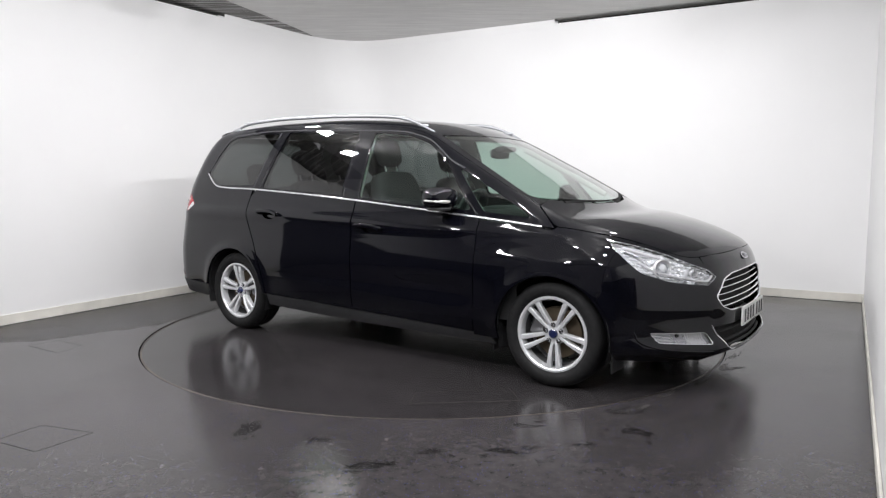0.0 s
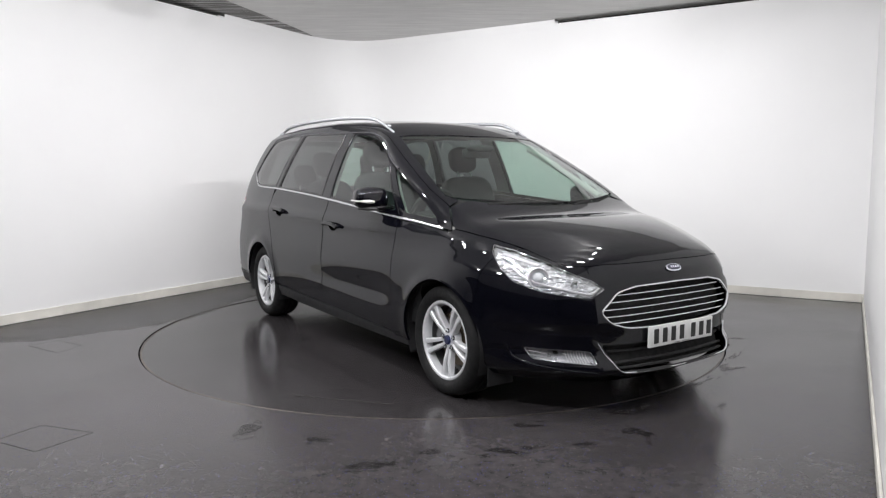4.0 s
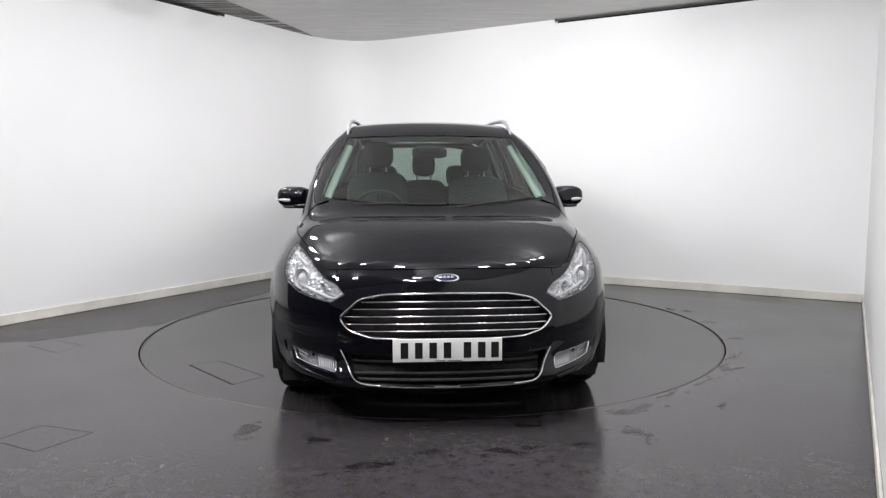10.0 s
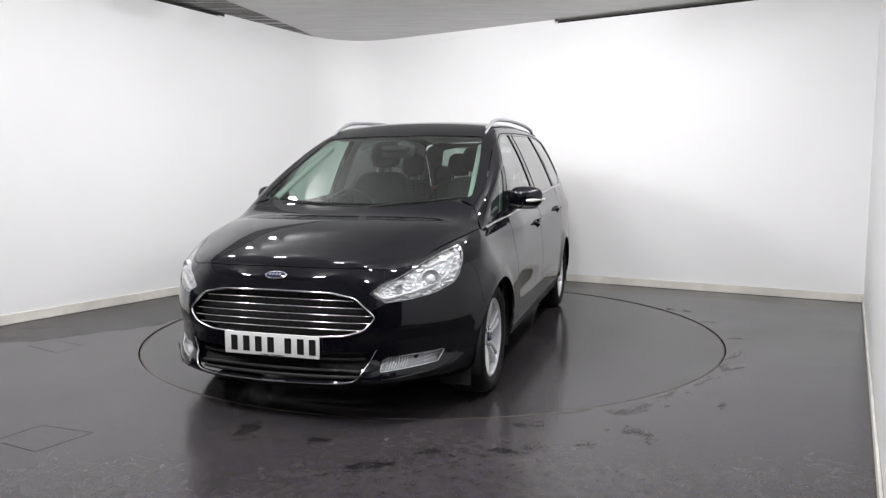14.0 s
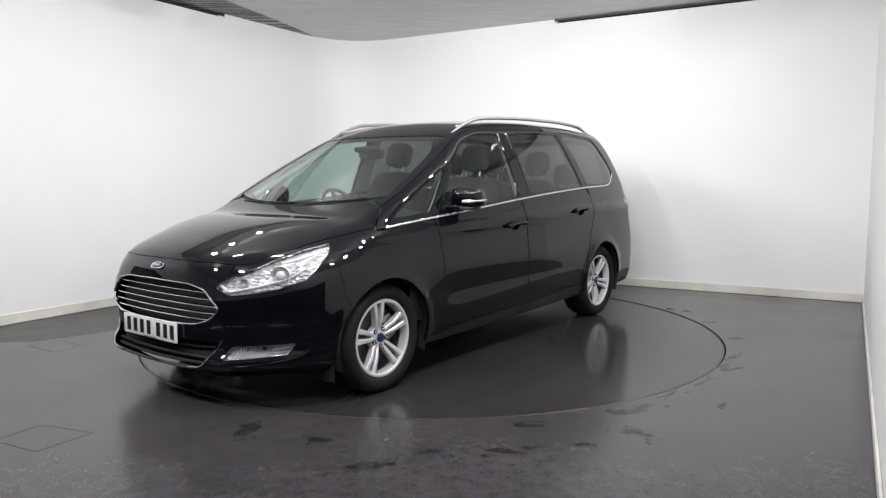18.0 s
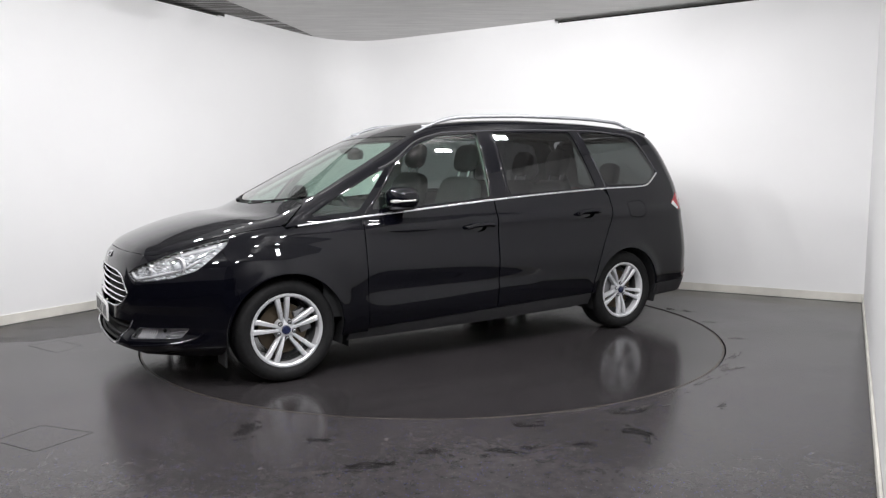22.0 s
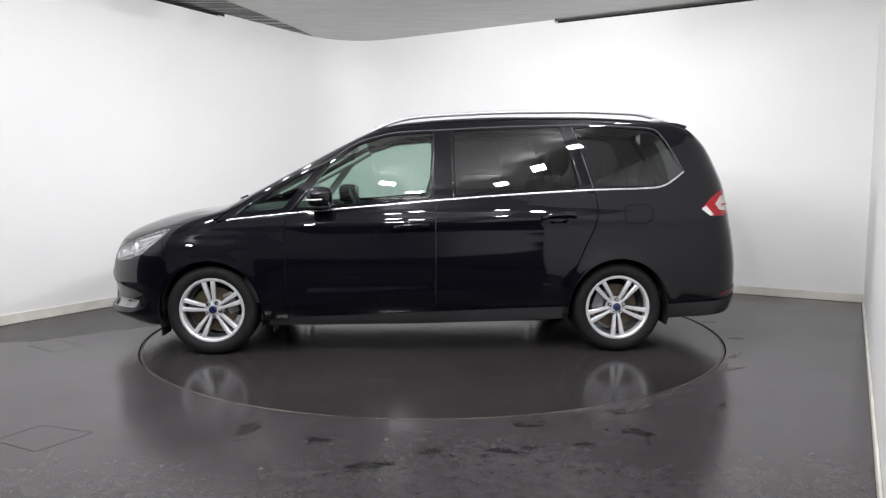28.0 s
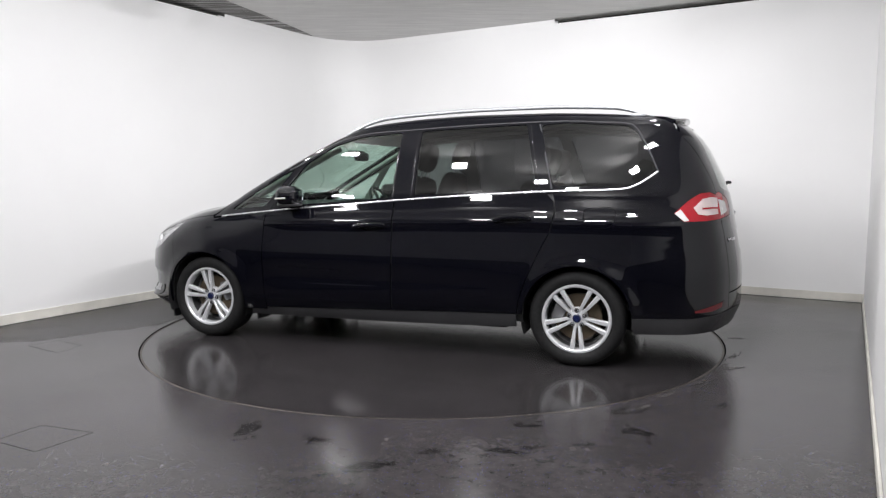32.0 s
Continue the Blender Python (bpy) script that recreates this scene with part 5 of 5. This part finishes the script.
        bmesh.ops.scale(bm, vec=(1, s, 1), verts=bm.verts)
        car_part("indicator", bm, AMBER, mirror, "clear indicator strip")
        bm = bmesh.new()
        blob(bm, (0.585, 0.957, 1.097), (0.008, 0.082, 0.056), 0.5, 0.6, 24, 10)
        bmesh.ops.scale(bm, vec=(1, s, 1), verts=bm.verts)
        car_part("mirror_glass", bm, CHROME, mirror, "silvered mirror glass")
        bm = bmesh.new()
        blob(bm, (0.655, 0.945, 1.034), (0.075, 0.085, 0.014), 0.7, 0.6, 28, 8)
        bmesh.ops.scale(bm, vec=(1, s, 1), verts=bm.verts)
        car_part("mirror_base", bm, PLASTIC, mirror, "matt black lower shell")
        # roof rail
        xs = np.concatenate([np.linspace(0.36, 0.0, 10), np.linspace(-0.1, -1.55, 16), np.linspace(-1.62, -1.86, 8)])
        yy = np.interp(xs, [-1.9, -0.7, 0.3], [0.565, 0.588, 0.600])
        base = on_top(xs, yy)
        lift = 0.040 * sstep(0.37, -0.02, xs) * sstep(-1.87, -1.60, xs)
        bm = bmesh.new()
        tube(bm, [(x, y, z + h + 0.003) for (x, y, z), h in zip(base, lift)], [0.007 + 0.010 * min(1.0, k / 7, (len(xs) - 1 - k) / 6) for k in range(len(xs))], 12, 0.8)
        bmesh.ops.scale(bm, vec=(1, s, 1), verts=bm.verts)
        rail = car_part("roof_rail", bm, SATIN, car, "satin silver roof rail", angle=80)
        for xf in (0.25, -1.76):
            b = on_top([xf], [0.59])[0]
            bm = bmesh.new()
            blob(bm, (b[0], b[1] - 0.002, b[2] + 0.008), (0.050, 0.008, 0.013), 0.8, 0.8, 16, 8)
            bmesh.ops.scale(bm, vec=(1, s, 1), verts=bm.verts)
            car_part("rail_foot", bm, SATIN, rail)
    for y0, y1 in ((-0.52, 0.05), (0.10, 0.60)):
        ys = np.linspace(y0, y1, 14)
        xs = 1.378 - 0.15 * (ys / 0.6) ** 2
        p = on_top(xs, ys)
        bm = bmesh.new()
        tube(bm, [(a, b, c + 0.002) for a, b, c in p], 0.006, 6, 1.2)
        wp = car_part("windscreen_wiper", bm, SCUTTLE, car, "black windscreen wiper")
        bm = bmesh.new()
        e = on_top([1.400 - 0.13 * (y0 / 0.6) ** 2], [y0 + 0.02])[0]
        tube(bm, [(e[0], e[1], e[2] - 0.006), tuple(p[6] + np.array([0.008, 0, 0.002]))], [0.011, 0.006], 8)
        car_part("wiper_arm", bm, SCUTTLE, wp)

    # --- rear
    low_z, mid_z = 0.50, 1.13
    yb = 0.66
    glass_r = rounded([(0.56, 1.16), (0.47, 1.53), (0.30, 1.555), (-0.30, 1.555), (-0.47, 1.53), (-0.56, 1.16), (-0.30, 1.13), (0.30, 1.13)], 0.05)
    gate = [(yb, z) for z in np.linspace(0.50, 1.50, 30)] + [(0.60, 1.56), (0.52, 1.595), (0.0, 1.60), (-0.52, 1.595), (-0.60, 1.56)] + [(-yb, z) for z in np.linspace(1.50, 0.50, 30)]
    lamp_in = {s: [(s * yb, 0.968), (s * yb, 1.128), (s * 0.60, 1.135), (s * 0.46, 1.09), (s * 0.44, 1.03), (s * 0.47, 0.985)] for s in (1, -1)}
    niche = [(0.30, 0.73), (0.30, 0.88), (-0.30, 0.88), (-0.30, 0.73)]
    tg = panel("tailgate", patch(gate, "rear", [glass_r, lamp_in[1], lamp_in[-1], niche], step=0.045), PAINT, car, "gloss black tailgate")
    panel("plate_niche", patch(niche, "rear", step=0.06, off=-0.055, gap=-0.003, depth=0), BLACK, tg, "dark recess for the plate")
    panel("rear_screen", patch(glass_r, "rear", step=0.06, off=-0.004, gap=-0.001, depth=0.004), REAR_GLASS, car, "tinted rear screen")
    bump_c = [(yb, z) for z in np.linspace(0.388, 0.495, 8)] + [(-yb, z) for z in np.linspace(0.495, 0.388, 8)]
    panel("rear_bumper", patch(bump_c, "rear", step=0.045), PAINT, car, "gloss black rear bumper")
    skirt_c = [(yb, z) for z in np.linspace(0.265, 0.384, 5)] + [(-yb, z) for z in np.linspace(0.384, 0.265, 5)]
    pieces = [patch(skirt_c, "rear", step=0.045, gap=0.0)]
    for s in (1, -1):
        line = list(reversed(rear_edge(0.265, 0.382, 5)))
        pieces.append(patch([(-1.76, 0.338), (-1.86, 0.340), (-2.12, 0.351)] + line + [(-2.20, 0.258), (-2.05, 0.246), (-1.86, 0.238), (-1.79, 0.238)], "side", [wells[1]], sign=s, step=0.045, gap=0.0, off=0.003))
    panel("rear_skirt", joined(*pieces), PLASTIC, car, "charcoal plastic lower edge of the bumper")
    for s in (1, -1):
        tl = panel("tail_light", patch(lamp, "side", sign=s, step=0.03, off=-0.001, gap=0.001), RED, car, "red and clear tail light")
        panel("clear_lens", patch([(-2.012, 1.004), (-2.046, 1.030), (-2.078, 0.990), (-2.098, 0.962), (-2.07, 0.958)], "side", sign=s, step=0.03, off=0.002, gap=0.0, depth=0.004), LAMP_WHITE, tl, "clear lens")
        panel("clear_lens", patch([(-2.122, 1.040), (-2.175, 1.094), (-2.225, 1.104), (-2.262, 1.098), (-2.27, 0.998), (-2.20, 0.992), (-2.150, 1.000)], "side", sign=s, step=0.03, off=0.002, gap=0.0, depth=0.004), PINK_LENS, tl, "pale clear inner lens")
        panel("red_strip", ribbon([(-2.170, 1.034), (-2.215, 1.036), (-2.262, 1.036)], "side", 0.013, 0.004, s, off=0.004), RED, tl)
        mesh = patch(lamp_in[s], "rear", step=0.03, off=-0.001, gap=0.001)
        t2 = panel("tail_light", mesh, RED, car, "red and clear tail light in the tailgate")
        panel("clear_lens", patch([(s * 0.645, 0.99), (s * 0.645, 1.09), (s * 0.53, 1.07), (s * 0.52, 1.01)], "rear", step=0.03, off=0.002, gap=0.0, depth=0.004), LAMP_WHITE, t2, "clear lens")
        refl = [(-2.15, 0.405), (-2.25, 0.432), (-2.325, 0.454), (-2.33, 0.424), (-2.25, 0.398), (-2.15, 0.393)]
        panel("rear_reflector", patch(refl, "side", sign=s, step=0.03, off=0.003, gap=0.0, depth=0.004), RED_DARK, car, "dark red bumper reflector")
    # spoiler above the rear screen
    bm = bmesh.new()
    n = 29
    rows = []
    for y in np.linspace(-0.575, 0.575, n):
        e = 1 - 0.05 * (abs(y) / 0.56) ** 3
        xr = -2.085 + 0.085 * (abs(y) / 0.56) ** 2.5
        t0 = on_top([-1.86], [y])[0]
        z1 = 1.633 - 0.028 * (abs(y) / 0.56) ** 2
        rows.append([bm.verts.new(q) for q in ((t0[0], y, t0[2] + 0.003), ((t0[0] + xr) / 2, y, (t0[2] + z1) / 2 + 0.008), (xr, y, z1), (xr - 0.004, y, z1 - 0.010), (xr + 0.02, y, z1 - 0.026), (-1.93, y, z1 - 0.03))])
    for p, q in zip(rows, rows[1:]):
        for j in range(5):
            bm.faces.new((p[j], p[j + 1], q[j + 1], q[j]))
    bm.faces.new(rows[0])
    bm.faces.new(list(reversed(rows[-1])))
    car_part("roof_spoiler", bm, PAINT, car, "gloss black roof spoiler", angle=50)
    bm = bmesh.new()
    tube(bm, [(-2.33, 0.02, 1.178), (-2.355, 0.0, 1.19), (-2.375, -0.02, 1.19)], [0.014, 0.012, 0.010], 10)
    rw = car_part("rear_wiper", bm, BLACK, car, "black rear wiper")
    bm = bmesh.new()
    p = on_rear(np.linspace(-0.42, 0.0, 10), np.full(10, 1.19))
    tube(bm, [(a - 0.015, b, c) for a, b, c in p], 0.008, 6)
    car_part("wiper_blade", bm, BLACK, rw)
    bm = bmesh.new()
    for k in range(5):
        c = on_rear([0.60 - 0.032 * k], [0.83])[0]
        n = Vector(skin_normal(c[None])[0])
        box(bm, -0.004, 0.004, -0.010, 0.010, -0.010, 0.010, Matrix.Translation(c) @ Vector((1, 0, 0)).rotation_difference(n).to_matrix().to_4x4())
    car_part("name_badge", bm, CHROME, car, "small chrome bars of a name badge", smooth=False)

    # --- below
    bm = bmesh.new()
    box(bm, -2.15, 2.0, -0.58, 0.58, 0.21, 0.36, None, 0.03)
    box(bm, -0.95, 0.95, -0.84, 0.84, 0.205, 0.34, None, 0.02)
    car_part("underbody", bm, BLACK, car, "black underbody", angle=30)
    for s in (1, -1):
        for x0, z0 in ((1.78, 0.125), (1.00, 0.15)):
            bm = bmesh.new()
            box(bm, x0, x0 + 0.011, 0.70, 0.87, z0, 0.30, None, 0.003)
            bmesh.ops.scale(bm, vec=(1, s, 1), verts=bm.verts)
            car_part("mud_flap", bm, BLACK, car, "black rubber air deflector", smooth=False)
    for ph, x, s in ((11, AXLE, 1), (57, AXLE, -1), (52, -AXLE, 1), (23, -AXLE, -1)):
        build_wheel(car, ph, x, s, "silver alloy wheel with five pairs of spokes")

    # --- inside
    bm = bmesh.new()
    box(bm, -2.1, 1.3, -0.76, 0.76, 0.36, 0.40)
    car_part("cabin_floor", bm, DASH, car, "dark cabin carpet", smooth=False)
    bm = bmesh.new()
    blob(bm, (1.00, 0, 0.905), (0.36, 0.73, 0.125), 0.45, 0.35, 40, 16)
    blob(bm, (0.78, -0.37, 0.995), (0.14, 0.19, 0.045), 0.7, 0.6, 24, 10)
    box(bm, 0.85, 1.3, -0.72, 0.72, 0.40, 0.92, None, 0.04)
    car_part("dashboard", bm, DASH, car, "soft black dashboard")
    bm = bmesh.new()
    c = Matrix.Translation((0.50, -0.37, 0.985)) @ Matrix.Rotation(radians(-62), 4, "Y")
    tube(bm, [c @ Vector((0.175 * math.cos(t), 0.175 * math.sin(t), 0)) for t in np.linspace(0, 2 * math.pi, 41)[:-1]], 0.014, 10, closed=True)
    st = car_part("steering_wheel", bm, DASH, car, "black steering wheel")
    bm = bmesh.new()
    blob(bm, (0, 0, -0.015), (0.075, 0.08, 0.03), 0.6, 0.7, 24, 10, c)
    for a in (0, 180, 270):
        t = radians(a)
        box(bm, 0.06, 0.17, -0.018, 0.018, -0.02, -0.002, c @ Matrix.Rotation(t + radians(90), 4, "Z"), 0.006)
    car_part("wheel_hub", bm, DASH, st)
    bm = bmesh.new()
    blob(bm, (0.53, -0.01, 1.405), (0.020, 0.125, 0.038), 0.5, 0.6)
    blob(bm, (0.58, -0.01, 1.435), (0.05, 0.10, 0.022), 0.5, 0.5)
    car_part("interior_mirror", bm, BLACK, car, "black rear-view mirror and sensor housing")
    for s in (1, -1):
        bm = bmesh.new()
        p = on_top(np.linspace(1.12, 0.46, 9), np.interp(np.linspace(1.12, 0.46, 9), [0.46, 1.12], [0.572, 0.672]))
        tube(bm, [(a - 0.040, (b + 0.014) * s, c - 0.056) for a, b, c in p], 0.026, 12, 0.8)
        car_part("pillar_cover", bm, TRIM_PALE, car, "pale inner cover of the windscreen pillar")
    build_seat(car, -0.02, -0.40, 1.27)
    build_seat(car, -0.02, 0.40, 1.23)
    for y in (-0.46, 0.0, 0.46):
        build_seat(car, -0.90, y, 1.20, 0.215)
    for y in (-0.36, 0.36):
        build_seat(car, -1.62, y, 1.10, 0.21)
    return car


build_room()
build_lamps()
build_marks()
TURNTABLE = build_turntable()
CAR = build_car()


def motions():
    steps = [0.0] + [2.0 * k for k in range(1, 17)]
    rows = [(t, pose(0, 0, 0, 0, 0, table_yaw(t))) for t in steps]
    walk(TURNTABLE, rows)
    walk(CAR, rows)


motions()
